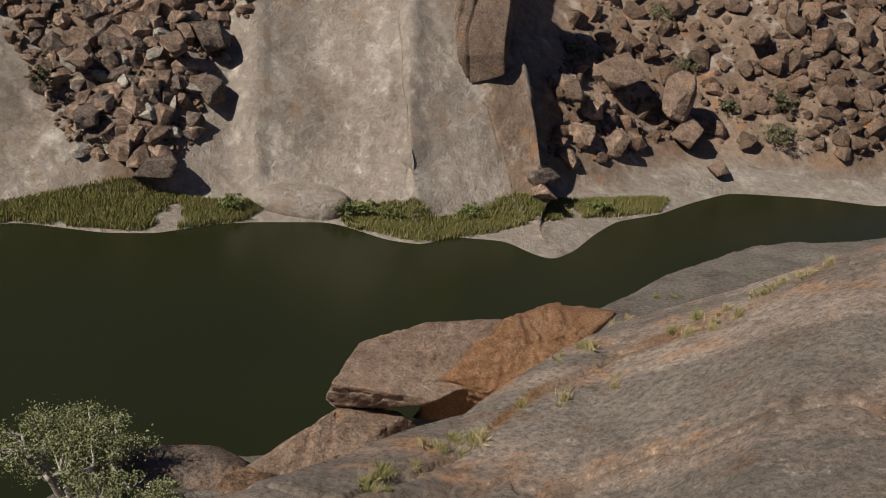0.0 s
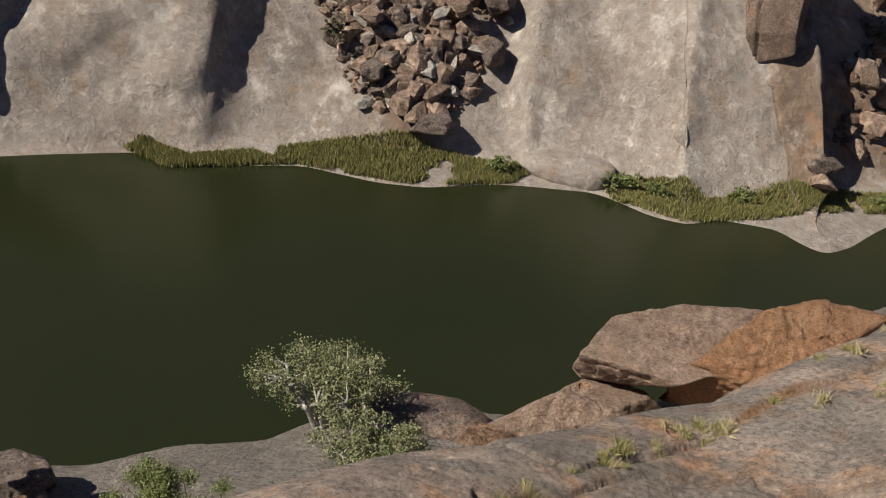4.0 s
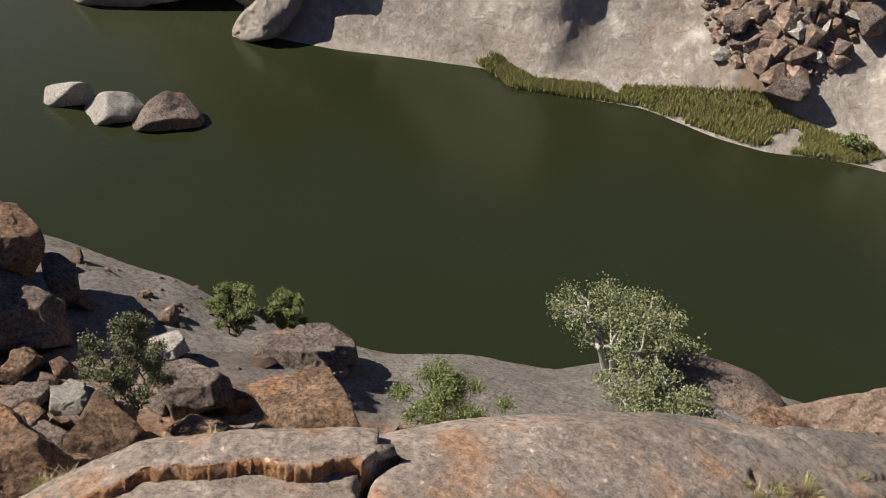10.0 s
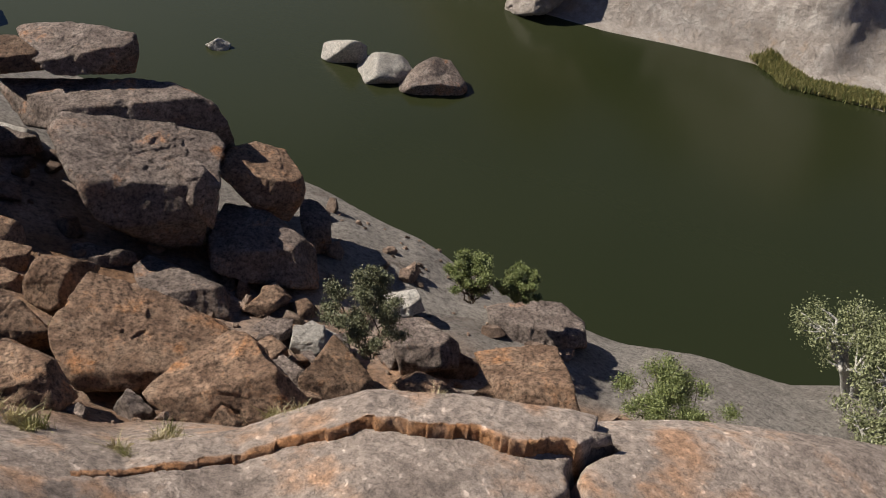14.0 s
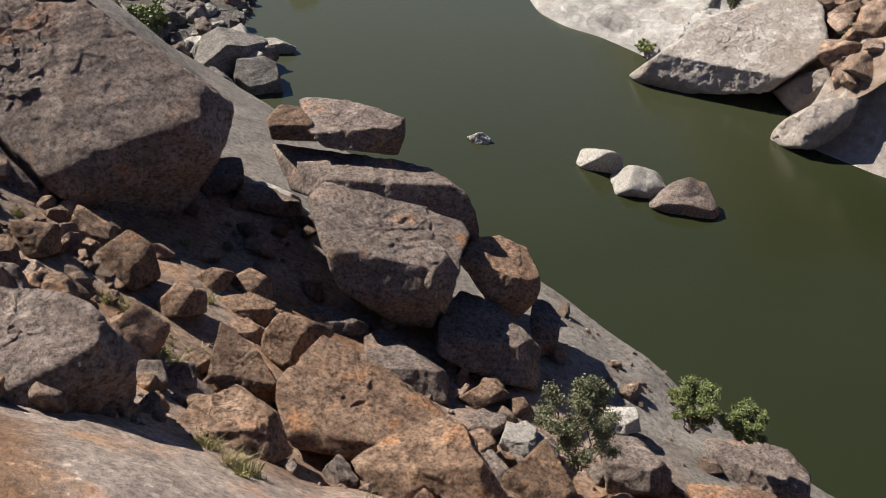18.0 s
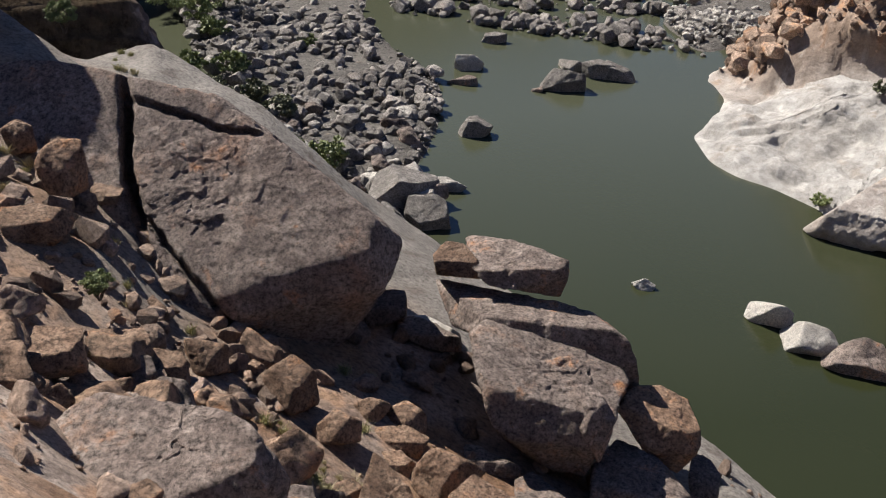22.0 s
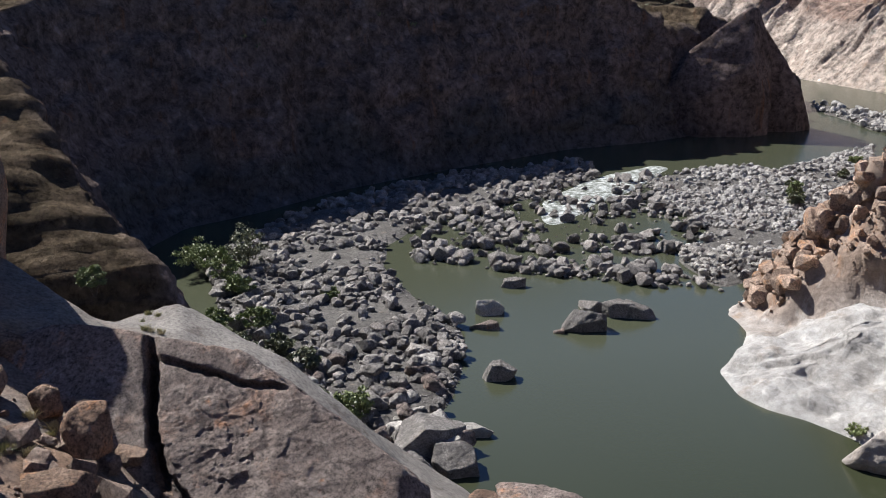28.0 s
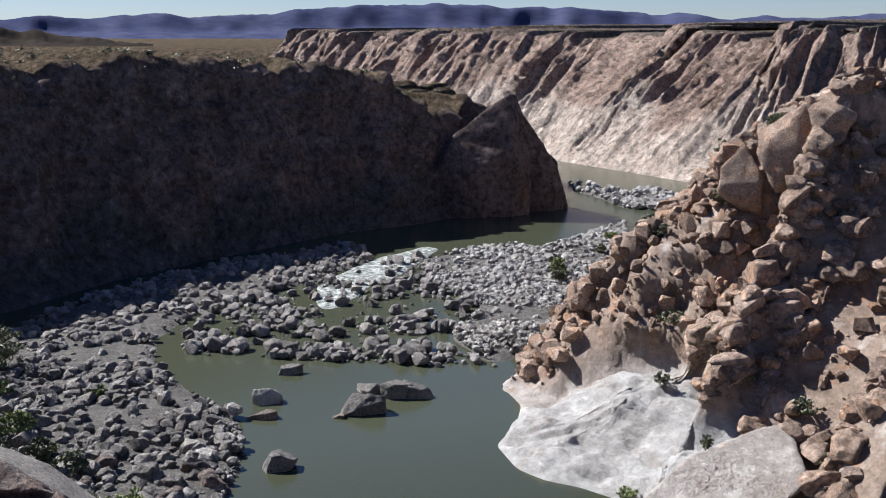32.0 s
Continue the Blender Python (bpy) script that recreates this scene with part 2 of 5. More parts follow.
# ---- shape helpers ----
def grid_mesh(name, rows, mat, zone=None, sand=None, smooth=True):
    """A sheet from a numpy array of places, shape (n, m, 3)."""
    n, k, _ = rows.shape
    verts = rows.reshape(-1, 3)
    i, j = np.meshgrid(np.arange(n - 1), np.arange(k - 1), indexing="ij")
    a = (i * k + j).ravel()
    faces = np.stack([a, a + k, a + k + 1, a + 1], 1)
    me = bpy.data.meshes.new(name)
    me.from_pydata(verts.tolist(), [], faces.tolist())
    for key, arr in (("zone", zone), ("sand", sand)):
        att = me.attributes.new(key, "FLOAT", "POINT")
        if arr is not None:
            att.data.foreach_set("value", np.clip(arr, 0, 1).astype(np.float32).ravel())
    if smooth:
        me.polygons.foreach_set("use_smooth", np.ones(len(faces), dtype=bool))
    me.materials.append(mat)
    me.update()
    return new(name, me)


_perm = np.random.RandomState(5).permutation(512)


def _hash(ix, iy, iz):
    return _perm[(_perm[(_perm[ix & 511] + iy) & 511] + iz) & 511] / 255.5 - 1.0


def vnoise(x, y, z=0.0):
    """Smooth value noise on arrays, -1 to 1."""
    x, y, z = np.broadcast_arrays(np.asarray(x, float), np.asarray(y, float), np.asarray(z, float))
    ix, iy, iz = np.floor(x).astype(int), np.floor(y).astype(int), np.floor(z).astype(int)
    fx, fy, fz = x - ix, y - iy, z - iz
    ux, uy, uz = (t * t * t * (t * (t * 6 - 15) + 10) for t in (fx, fy, fz))
    out = 0
    for dx in (0, 1):
        for dy in (0, 1):
            for dz in (0, 1):
                w = (ux if dx else 1 - ux) * (uy if dy else 1 - uy) * (uz if dz else 1 - uz)
                out = out + w * _hash(ix + dx, iy + dy, iz + dz)
    return out


def vfbm(x, y, z=0.0, octaves=4, gain=0.5):
    s, a, f = 0.0, 1.0, 1.0
    for k in range(octaves):
        s = s + a * vnoise(np.asarray(x) * f + 13.7 * k, np.asarray(y) * f - 7.1 * k, np.asarray(z) * f + 3.3 * k)
        a, f = a * gain, f * 2.05
    return s


def ridged(x, y, z=0.0, octaves=4):
    s, a, f = 0.0, 1.0, 1.0
    for k in range(octaves):
        s = s + a * (1 - 2 * np.abs(vnoise(np.asarray(x) * f + 5.1 * k, np.asarray(y) * f, np.asarray(z) * f - 9.2 * k)))
        a, f = a * 0.5, f * 2.1
    return s


def smooth01(x, a, b):
    t = np.clip((np.asarray(x, float) - a) / (b - a), 0, 1)
    return t * t * (3 - 2 * t)


def resample(points, step):
    """Points along a rounded line through the given corners, at even steps."""
    p = np.array(points, float)
    seg = np.hypot(*(p[1:] - p[:-1]).T)
    s = np.concatenate([[0], np.cumsum(seg)])
    u = np.arange(0, s[-1], step)
    return np.stack([np.interp(u, s, p[:, 0]), np.interp(u, s, p[:, 1])], 1), u


def smooth_line(a, width):
    k = np.hanning(width + 2)[1:-1]
    k /= k.sum()
    pad = np.concatenate([np.repeat(a[:1], width, 0), a, np.repeat(a[-1:], width, 0)])
    return np.stack([np.convolve(pad[:, c], k, "same") for c in range(a.shape[1])], 1)[width:-width]


def azimuth(x, y):
    return np.degrees(np.arctan2(-np.asarray(x), np.asarray(y)))


# ---- the near bank: one dome of granite that falls from the rim to the river ----
# azimuth: (crest range, crest height, lowest angle seen, shore range)
NEAR = {
    -180: (40, 47, 30, 420), -100: (40, 44, 30, 300), -60: (55, 34, 30, 170), -24: (58, 26.6, 36.5, 124), -17: (56, 21.6, 38.5, 109),
    -11: (54, 18.4, 40, 90), -3: (43.4, 17.5, 42.7, 68), 5: (36.6, 19.0, 45.8, 61), 12: (32, 21.0, 48.5, 59.5), 20: (28.8, 22.3, 51.3, 58.5),
    26: (26.8, 23.0, 52.6, 55), 38: (24, 23.5, 54.3, 53), 46: (23.5, 24, 54.8, 55.5), 56: (23, 24.4, 55, 62), 66: (22.5, 23.4, 54.2, 71),
    75: (22, 24.1, 53, 84), 82: (22, 25.6, 51.8, 97), 88: (22, 27, 50, 104), 100: (24, 28.6, 46.5, 122), 115: (28, 33, 42, 170), 140: (40, 44, 35, 300), 180: (40, 47, 30, 420)}
# azimuth: heights of the ground behind the crest, at shares of the way from crest to shore
BEHIND = {-180: (47, 47, 47, 46, 46), -100: (44, 44, 44, 40, 30), -60: (30, 24, 16, 8, 3), -24: (22, 12, 7, 5, 3.0),
          -17: (17, 10, 6, 4, 2.5), -11: (14, 9, 6, 4, 2.4), -3: (10.5, 9, 7, 4.5, 2), 5: (9.0, 7.0, 5.0, 3.2, 1.6),
          12: (9, 6, 4.6, 3.2, 1.5), 20: (13, 7, 5.5, 4.0, 1.8), 26: (15, 9, 6.5, 4.4, 2.0), 38: (13.5, 10, 7, 4.6, 2.2),
          46: (13.5, 10.5, 7.5, 5, 2.4), 56: (13.6, 10.3, 7.8, 5.4, 2.8), 66: (14.5, 10.8, 8.4, 6, 3.2), 75: (15.2, 12.2, 10, 7.2, 4),
          82: (16.6, 14, 12, 9, 5), 88: (19, 16, 15.5, 16, 8), 94: (20.5, 18.5, 20.5, 20, 10), 100: (22.5, 23, 25.8, 16, 8),
          107: (26, 27.5, 30.5, 22, 12), 115: (30, 31, 33, 26, 20), 140: (44, 45, 46, 46, 44), 180: (47, 47, 47, 46, 46)}


def table(tab, az, col):
    keys = sorted(tab)
    return np.interp(az, keys, [tab[k][col] for k in keys])


def near_profile(az, r):
    """Height of the bare ground before relief; az and r are arrays of one shape."""
    rc, zc, low, rw = (table(NEAR, az, c) for c in range(4))
    ri = np.clip((EYE - zc - 1.5) / np.tan(np.radians(low)), 0.55 * rc, 0.86 * rc)
    zi = EYE - ri * np.tan(np.radians(low)) - 0.2
    z3 = np.minimum(zi + (zi - zc) * 0.5 + 2.0, EYE - 0.3 * rc * np.tan(np.radians(low)) - 1.5)
    rs = [0 * rc, 0 * rc + 0.7, 0 * rc + 1.6, 0.3 * rc, ri, (ri + rc) / 2, rc, rc * 1.06]
    zs = [0 * rc + 48.4, 0 * rc + 48.35, np.maximum(z3, 45 + 0 * rc), z3, zi, (zi + zc) / 2 + 0.3, zc, zc - 1.0]
    for k, share in enumerate((0.14, 0.34, 0.56, 0.78, 0.93)):
        rs.append(rc * 1.06 + (rw - rc * 1.06) * share)
        zs.append(table(BEHIND, az, k))
    rs += [rw, rw + 6, rw + 14]
    far = smooth01(np.abs(np.asarray(az) - 10), 110, 150)
    back = smooth01(np.abs(np.asarray(az) - 40), 80, 110)
    for k in range(2, 8):
        zs[k] = zs[k] * (1 - back) + 48.2 * back
    zs += [46 * far, -2.5 * (1 - far) + 46 * far, -5 * (1 - far) + 46 * far]
    rs, zs = np.stack(rs), np.stack(zs)
    out = np.full(r.shape, -5.0)
    for k in range(len(rs) - 1):
        t = (r - rs[k]) / np.maximum(rs[k + 1] - rs[k], 1e-6)
        out = np.where((t >= 0) & (t <= 1), zs[k] + (zs[k + 1] - zs[k]) * t, out)
    return np.where(r > rs[-1], zs[-1], out)


# an exfoliation sheet breaks off along the crest, and soil-filled seams cross the dome
SEAM_DEPTH = (1.3, 0.35, 0.3)


def seam_offset(az, r, k):
    """Distance from seam k and its width, in metres."""
    wob = 0.25 * vfbm(az * 0.4, 7.0 + k, 0, 3)
    if k == 0:
        line = 37.6 + (22.6 - r) * 0.75 + 0.8 * vfbm(r * 0.5, 1.0, 0, 3)
        off = np.radians(az - line) * r
        return np.where((r > 14) & (r < 23.6), off, 9.0), 0.16
    if k == 1:
        line = np.interp(az, [-21.1, -17.4, -11.8, -7.8, -4.4, -0.5, 4.2], [57.7, 53.0, 51.3, 47.1, 41.9, 37.8, 34.8])
    else:
        line = np.interp(az, [-23.8, -22.1, -19.6, -15.1, -7.5, -6.8, -0.9, 3.3, 8.6], [40.5, 39.8, 39.2, 39.2, 37.4, 38.5, 36.1, 33.2, 29.9])
    off = r - line - 2 * wob
    return np.where((az < (16 if k == 1 else 11)) & (az > -40), off, 9.0), 0.22


def near_height(az, r):
    z0 = near_profile(az, r)
    x, y = -r * np.sin(np.radians(az)), r * np.cos(np.radians(az))
    calm = smooth01(r, 2, 12)
    rough = smooth01(r, table(NEAR, az, 0), table(NEAR, az, 0) * 1.3)
    rc = table(NEAR, az, 0)
    z = z0 + calm * ((0.12 + 0.25 * rough) * vfbm(x * 0.13, y * 0.13, 0.3, 4) + 0.02 * ridged(x * 0.7, y * 0.7, 0, 4))
    z = z - 0.1
    for k in range(3):
        off, wid = seam_offset(az, r, k)
        z = z - SEAM_DEPTH[k] * np.exp(-(off / wid) ** 2)
    ledge = 0.5 * np.abs(vnoise(x * 0.16 + y * 0.10, y * 0.03, 2.0)) ** 0.5
    return z + calm * rough * ledge * 0.8


def ground_z(x, y):
    return float(near_height(np.array([azimuth(x, y)]), np.array([math.hypot(x, y)]))[0])


def build_near_bank():
    az = np.concatenate([np.arange(-180, -34, 4.0), np.arange(-34, 112, 0.29), np.arange(112, 180.1, 4.0)])
    r = np.concatenate([[0, 0.4, 0.7, 1.0, 1.6, 2.4, 4], np.geomspace(5, 16, 60), np.geomspace(16.05, 60, 420), np.geomspace(60.5, 150, 150), np.linspace(156, 460, 40)])
    A, Rr = np.meshgrid(az, r, indexing="ij")
    z = near_height(A, Rr)
    x, y = -Rr * np.sin(np.radians(A)), Rr * np.cos(np.radians(A))
    z = np.where(np.abs(A) >= 179, 47 * smooth01(Rr, 0, 12) + 48.4 * (1 - smooth01(Rr, 0, 12)), z)
    rc, rw = table(NEAR, A, 0), table(NEAR, A, 3)
    share = (Rr - rc * 1.06) / (rw - rc * 1.06)
    shelf = np.maximum(smooth01(share, 0.45, 0.6), smooth01(A, 86, 92) * smooth01(share, 0.15, 0.3))
    soil = smooth01(share, 0.0, 0.08) * (1 - smooth01(share, 0.45, 0.62)) * smooth01(A, 30, 42) * 0.8
    soil = np.maximum(soil, 0.75 * smooth01(A, 78, 88) * smooth01(share, 0.02, 0.1) * (1 - smooth01(share, 0.5, 0.7)))
    soil = np.maximum(soil, 0.85 * smooth01(A, 92, 97) * (Rr < rc * 1.1))
    seam = sum(np.exp(-(seam_offset(A, Rr, k)[0] / 0.9) ** 2) for k in (1, 2)) * 1.5
    soil = np.maximum(soil, np.clip(seam * (0.75 + 0.8 * vfbm(x * 0.3, y * 0.3)), 0, 1))
    bands = vfbm(Rr * 0.42 + 0.05 * A, A * 0.045, 3.0, 4)
    shelf = np.maximum(shelf, 0.75 * smooth01(bands, 0.05, 0.5) * smooth01(24 - A, 0, 8) * (Rr < rc * 1.06))
    ob = grid_mesh("near_bank", np.stack([x, y, z], 2), MAT_NEAR, shelf, soil * (0.6 + 0.6 * vfbm(x * 0.2, y * 0.2)))
    return tagged(ob, "brown and grey granite dome falling from the rim to the river", "rock slope", kind="structure")


near_bank = build_near_bank()


def build_sheet():
    """The broken sheet of granite lying along the crest, with its rust-coloured riser."""
    az = np.arange(37.9, 79, 0.12)
    A = az[:, None]
    rc = table(NEAR, A, 0)
    step = np.floor(3 * vfbm(A * 0.16, 5.0, 0, 2)) * 0.10
    edge = rc - 1.55 + 0.30 * vfbm(A * 0.22, 3.0, 0, 2) + step + 0.06 * vfbm(A * 0.5, 1.0, 0, 3)
    thick = np.interp(A, [37.9, 38.3, 44, 56, 66, 79], [0.5, 0.58, 0.5, 0.42, 0.26, 0.06])
    share = np.concatenate([[0, 0.005, 0.035, 0.06, 0.075, 0.09], np.linspace(0.11, 1, 40)])[None, :]
    up = np.concatenate([[-0.5, 0.05, 0.55, 0.86, 0.96, 1.0], np.ones(40)])[None, :]
    r = edge + (rc + 1.4 - edge) * share + 0.06 * vfbm(A * 1.1, up * 2.5, 2.0, 3) * (share < 0.08)
    z = near_height(A + 0 * r, r) + thick * up - 0.9 * smooth01(share, 0.75, 1.0) + 0.03 * vfbm(A * 1.2, r * 1.2, 0, 3)
    z = np.where((A < 38.0) & (share > 0.0), near_height(A + 0 * r, r) - 0.2, z)
    rust = (1 - smooth01(share, 0.075, 0.12)) * (0.9 + 0.3 * vfbm(A * 0.8, up * 3.0)) + 0 * r
    x, y = -r * np.sin(np.radians(A)), r * np.cos(np.radians(A))
    ob = grid_mesh("granite_sheet", np.stack([x, y, z], 2), MAT_SHEET, 0 * z, rust)
    return tagged(ob, "loose granite sheet with a rust-orange broken edge", "rock slab", kind="structure")


granite_sheet = build_sheet()


# ---- banks and cliffs along a foot line ----
def build_bank(name, label, line, step, profile, mat, turn=1, smooth=9, kind="structure", category="cliff", rough=None, spread=20.0, cap=None):
    """line: corners of the foot; profile(u, c) gives arrays d (inland), z, zone, sand over the cross steps; turn: 1 if inland is to the left."""
    c, u = resample(line, step)
    c = smooth_line(c, smooth)
    t = np.gradient(c, axis=0)
    t = smooth_line(t, max(9, int(14 / step)))
    t /= np.hypot(t[:, 0], t[:, 1])[:, None]
    nrm = np.stack([-t[:, 1], t[:, 0]], 1) * turn
    wide = smooth_line(nrm, 2 * int(spread / step) + 1)
    wide /= np.hypot(wide[:, 0], wide[:, 1])[:, None]
    d, z, zone, sand = profile(u, c)
    d0, d1 = np.minimum(d, spread * 0.25), np.maximum(d - spread * 0.25, 0)
    x = c[:, None, 0] + nrm[:, None, 0] * d0 + wide[:, None, 0] * d1
    y = c[:, None, 1] + nrm[:, None, 1] * d0 + wide[:, None, 1] * d1
    if cap is not None:
        z = cap(x, y, z)
    pts = np.stack([x, y, z], 2)
    if rough is not None:
        du, dv = np.gradient(pts, axis=0), np.gradient(pts, axis=1)
        nn = np.cross(du, dv)
        nn /= np.maximum(np.linalg.norm(nn, axis=2), 1e-9)[:, :, None]
        nn *= np.where(nn[:, :, 2:3] < 0, -1, 1)
        pts = pts + nn * rough(x, y, z, u, d)[:, :, None]
    ob = grid_mesh(name, pts, mat, zone, sand)
    return tagged(ob, label, category, kind=kind), pts


# ---- the far bank: pale granite domes, rubble chutes and the boulder hill ----
FAR_LINE = [(150, 190), (95, 150), (70, 133), (52, 125), (44.5, 124.3), (35.3, 122), (32.5, 121), (27.2, 116), (23.5, 111.8), (18.2, 107.9), (15.6, 103.9), (13.1, 98.9), (10.8, 96.2), (8.5, 97), (6.1, 98.7), (0.3, 97.6), (-2.3, 94.8), (-5.9, 94.6), (-9.9, 95.9), (-12, 96.3),
            (-18.8, 93.8), (-22.4, 92), (-27, 88.3), (-31.5, 86.7), (-39.2, 86), (-48.3, 80.4), (-54, 80), (-61, 75), (-66, 71), (-72.5, 67.4), (-74.2, 64.2), (-76.5, 67.5), (-79, 70.8), (-83.4, 71), (-86.1, 60), (-89.5, 58), (-93, 61.8),
            (-96, 60.5), (-99.7, 58.8), (-103, 56), (-107.3, 54.6), (-115, 55.6), (-120.3, 61), (-127, 65.2), (-132.8, 66), (-137.4, 65.1), (-147, 75), (-159, 86), (-168, 97), (-192, 120), (-216, 140), (-240, 160), (-258, 184), (-270, 205)]


def far_profile(u, c):
    az = azimuth(c[:, 0], c[:, 1])[:, None]
    rng = np.hypot(c[:, 0], c[:, 1])[:, None]
    d = np.concatenate([[-6, -3, -1.2, -0.4], np.arange(0, 70, 0.45), np.arange(70, 160, 6.0), [220, 320, 420]])[None, :]
    hill = smooth01(az, 52, 60)
    beach = smooth01(-az, -4, 9) + smooth01(az, 10.5, 12) * (1 - smooth01(az, 27, 34)) * 0.75
    beach = np.clip(beach + smooth01(az, 0, 3) * (1 - smooth01(az, 10, 12)) * 0.4, 0, 1)
    tongue = smooth01(az, 49.5, 52) * (1 - smooth01(rng, 136, 146))
    wide = smooth01(az, 55.5, 58.5)
    flat = 1.5 + 5.5 * beach + (10 + 12 * wide) * tongue
    steep = 1.05 - 0.30 * beach + 0.2 * tongue * (1 - wide) + 0.12 * vnoise(u * 0.05, 0.0)[:, None]
    rise = np.maximum(d - flat, 0)
    z = (0.12 + 0.2 * tongue) * np.clip(d, 0, flat) + steep * rise * (1 - 0.0035 * rise)
    z = z + tongue * 0.9 * (1 - np.exp(-np.maximum(d, 0) / 1.3))
    z = np.where(d < 0, d * 0.5, z)
    top = 47.0 - 3 * hill + 2.0 * vfbm(u * 0.03, 1.0)[:, None]
    z = np.where(z > top - 6, top - 6 * np.exp(-(z - top + 6) / 6), z)
    z = np.where(d > 62, top - 1, z)
    rub = smooth01(z, 0.8, 2) * (1 - smooth01(np.abs(az - 18.5) - 1.3 - 0.3 * z, -0.5, 0.6))
    rub = np.maximum(rub, smooth01(d, 5, 9) * smooth01(-az, 4, 6))
    low = np.interp(az, [43, 50, 51.5, 60], [4.5, 4.5, 8.5, 8.5])
    hillz = smooth01(az + 0.15 * (z - 8), 43.4, 45.6) * np.maximum(smooth01(z + 2.5 * vfbm(u[:, None] * 0.08, d * 0.1) - low, 0, 2.5), hill * smooth01(rng + d * 0.5, 142, 150) * smooth01(z, 0.8, 2))
    zone = np.maximum(np.clip(rub, 0, 1), hillz) + smooth01(z, 30, 40)
    sand = beach * (1 - smooth01(d, 4, 9)) + 0 * z
    sand = sand * 0.12
    sand = np.maximum(sand, tongue * (1 - smooth01(z, 6.5, 9)))
    return d + 0 * z, z, zone + 0 * z, sand


def far_rough(x, y, z, u, d):
    az = azimuth(x, y)
    k = smooth01(z, 0.6, 6) * (1 - smooth01(d, 90, 130))
    dome = 1.0 * vfbm(x * 0.07, y * 0.07, z * 0.09, 3) + 0.25 * vfbm(x * 0.35, y * 0.35, z * 0.3, 3)
    ph = (u[:, None] + 1.05 * z) / 10.5 + 0.14 * vfbm(x * 0.05, y * 0.05, z * 0.05, 3)
    lobe = np.abs(np.sin(np.pi * ph)) ** 0.9
    grooves = smooth01(az, 21, 25) * 0.6 * (lobe - 0.7)
    grooves = grooves + (1 - smooth01(az, 21, 25)) * 0.25 * vfbm(u[:, None] * 0.12, z * 0.03, 8.0, 3)
    hill = smooth01(az + 0.12 * (z - 8), 48, 51) * np.maximum(smooth01(z, 7, 11), smooth01(np.hypot(x, y), 146, 152))
    blocks = hill * (1.5 * ridged(x * 0.11, y * 0.11, z * 0.13, 5) - 0.3)
    tongue = smooth01(az, 49, 52) * smooth01(z, 0.2, 1.2) * (1 - smooth01(z, 8, 11))
    lay = 2.2 * vfbm(x * 0.05 + y * 0.05, y * 0.16 - x * 0.09, 4.0, 3)
    flags = tongue * (0.9 * vfbm(x * 0.11, y * 0.11, 0, 3) + 0.25 * vfbm(x * 0.5, y * 0.5, 0, 3)) + tongue * 0.6 * (smooth01(lay - np.floor(lay), 0.80, 1.0) + np.floor(lay))
    rugged = hill * 0.6 * ridged(x * 0.3, y * 0.3, z * 0.3, 3)
    return k * (dome + grooves + blocks + rugged) * (1 - 0.6 * tongue) + flags


def far_cap(x, y, z):
    """The ridge of the boulder hill falls towards the gravel bar."""
    az, r = azimuth(x, y), np.hypot(x, y)
    dip = np.interp(az, [-40, 0, 45, 48, 51, 54.5, 57, 58.5, 61, 64, 68], [1.2, 1.2, 1.7, 2.6, 3.7, 6.9, 9.2, 11.5, 14.5, 17.5, 20])
    lim = EYE - r * np.tan(np.radians(dip)) - 1.5 + 1.2 * vfbm(x * 0.09, y * 0.09, 0, 3)
    lim = np.maximum(lim, 0.3)
    return np.where(z > lim - 3, lim - 3 * np.exp(-np.maximum(z - lim + 3, 0) / 3), z)


far_bank, far_pts = build_bank("far_bank", "pale rounded granite domes and rubble slopes above the river", FAR_LINE, 0.45, far_profile, MAT_FAR, turn=-1, smooth=9, rough=far_rough, spread=34.0, cap=far_cap, category="rock slope")

# ---- the shaded cliff beyond the rapids ----
CLIFF_LINE = [(-92, 4), (-108, 4), (-125, -2), (-140, -7), (-165, -15), (-185, -18), (-201, -11), (-211, 3), (-229, 22), (-246, 49), (-264, 82), (-270, 108), (-285, 140), (-304, 168), (-318, 182), (-338, 186), (-370, 178), (-420, 160), (-480, 120)]


def cliff_profile(u, c):
    k = c[:, 1][:, None]
    v = np.linspace(0, 1, 110)[None, :]
    along = np.interp(u, [0, 25, 60, 130, 200, 225, 250, 262, 272, 282, 290, 300, 312, 325, 345, 400, 560], [8, 24, 38, 45, 45, 44, 39, 34, 26, 28, 34, 25, 14, 6, 10, 30, 40])[:, None]
    along = along + 1.2 * vfbm(u * 0.09, 0.5)[:, None]
    z = np.where(v < 0.12, v / 0.12 * along * 0.12, 0) + np.where((v >= 0.12) & (v < 0.75), (0.12 + (v - 0.12) / 0.63 * 0.88) * along, 0) + np.where(v >= 0.75, along + (v - 0.75) * 4, 0)
    lean = np.interp(u, [0, 60, 110, 190, 250, 600], [0.42, 0.42, 0.5, 0.42, 0.3, 0.35])[:, None]
    d = np.where(v < 0.12, v / 0.12 * 5, 5 + (np.minimum(v, 0.75) - 0.12) / 0.63 * along * lean) + np.maximum(v - 0.75, 0) ** 1.6 * 1300
    zone = (1 - smooth01(z + 5 * vfbm(u[:, None] * 0.05, v * 4), 6, 16)) * (1 - smooth01(u, 220, 300)[:, None] * 0.6)
    sand = smooth01(v, 0.72, 0.77) + 0 * z
    return d, z - 1.0, zone, sand


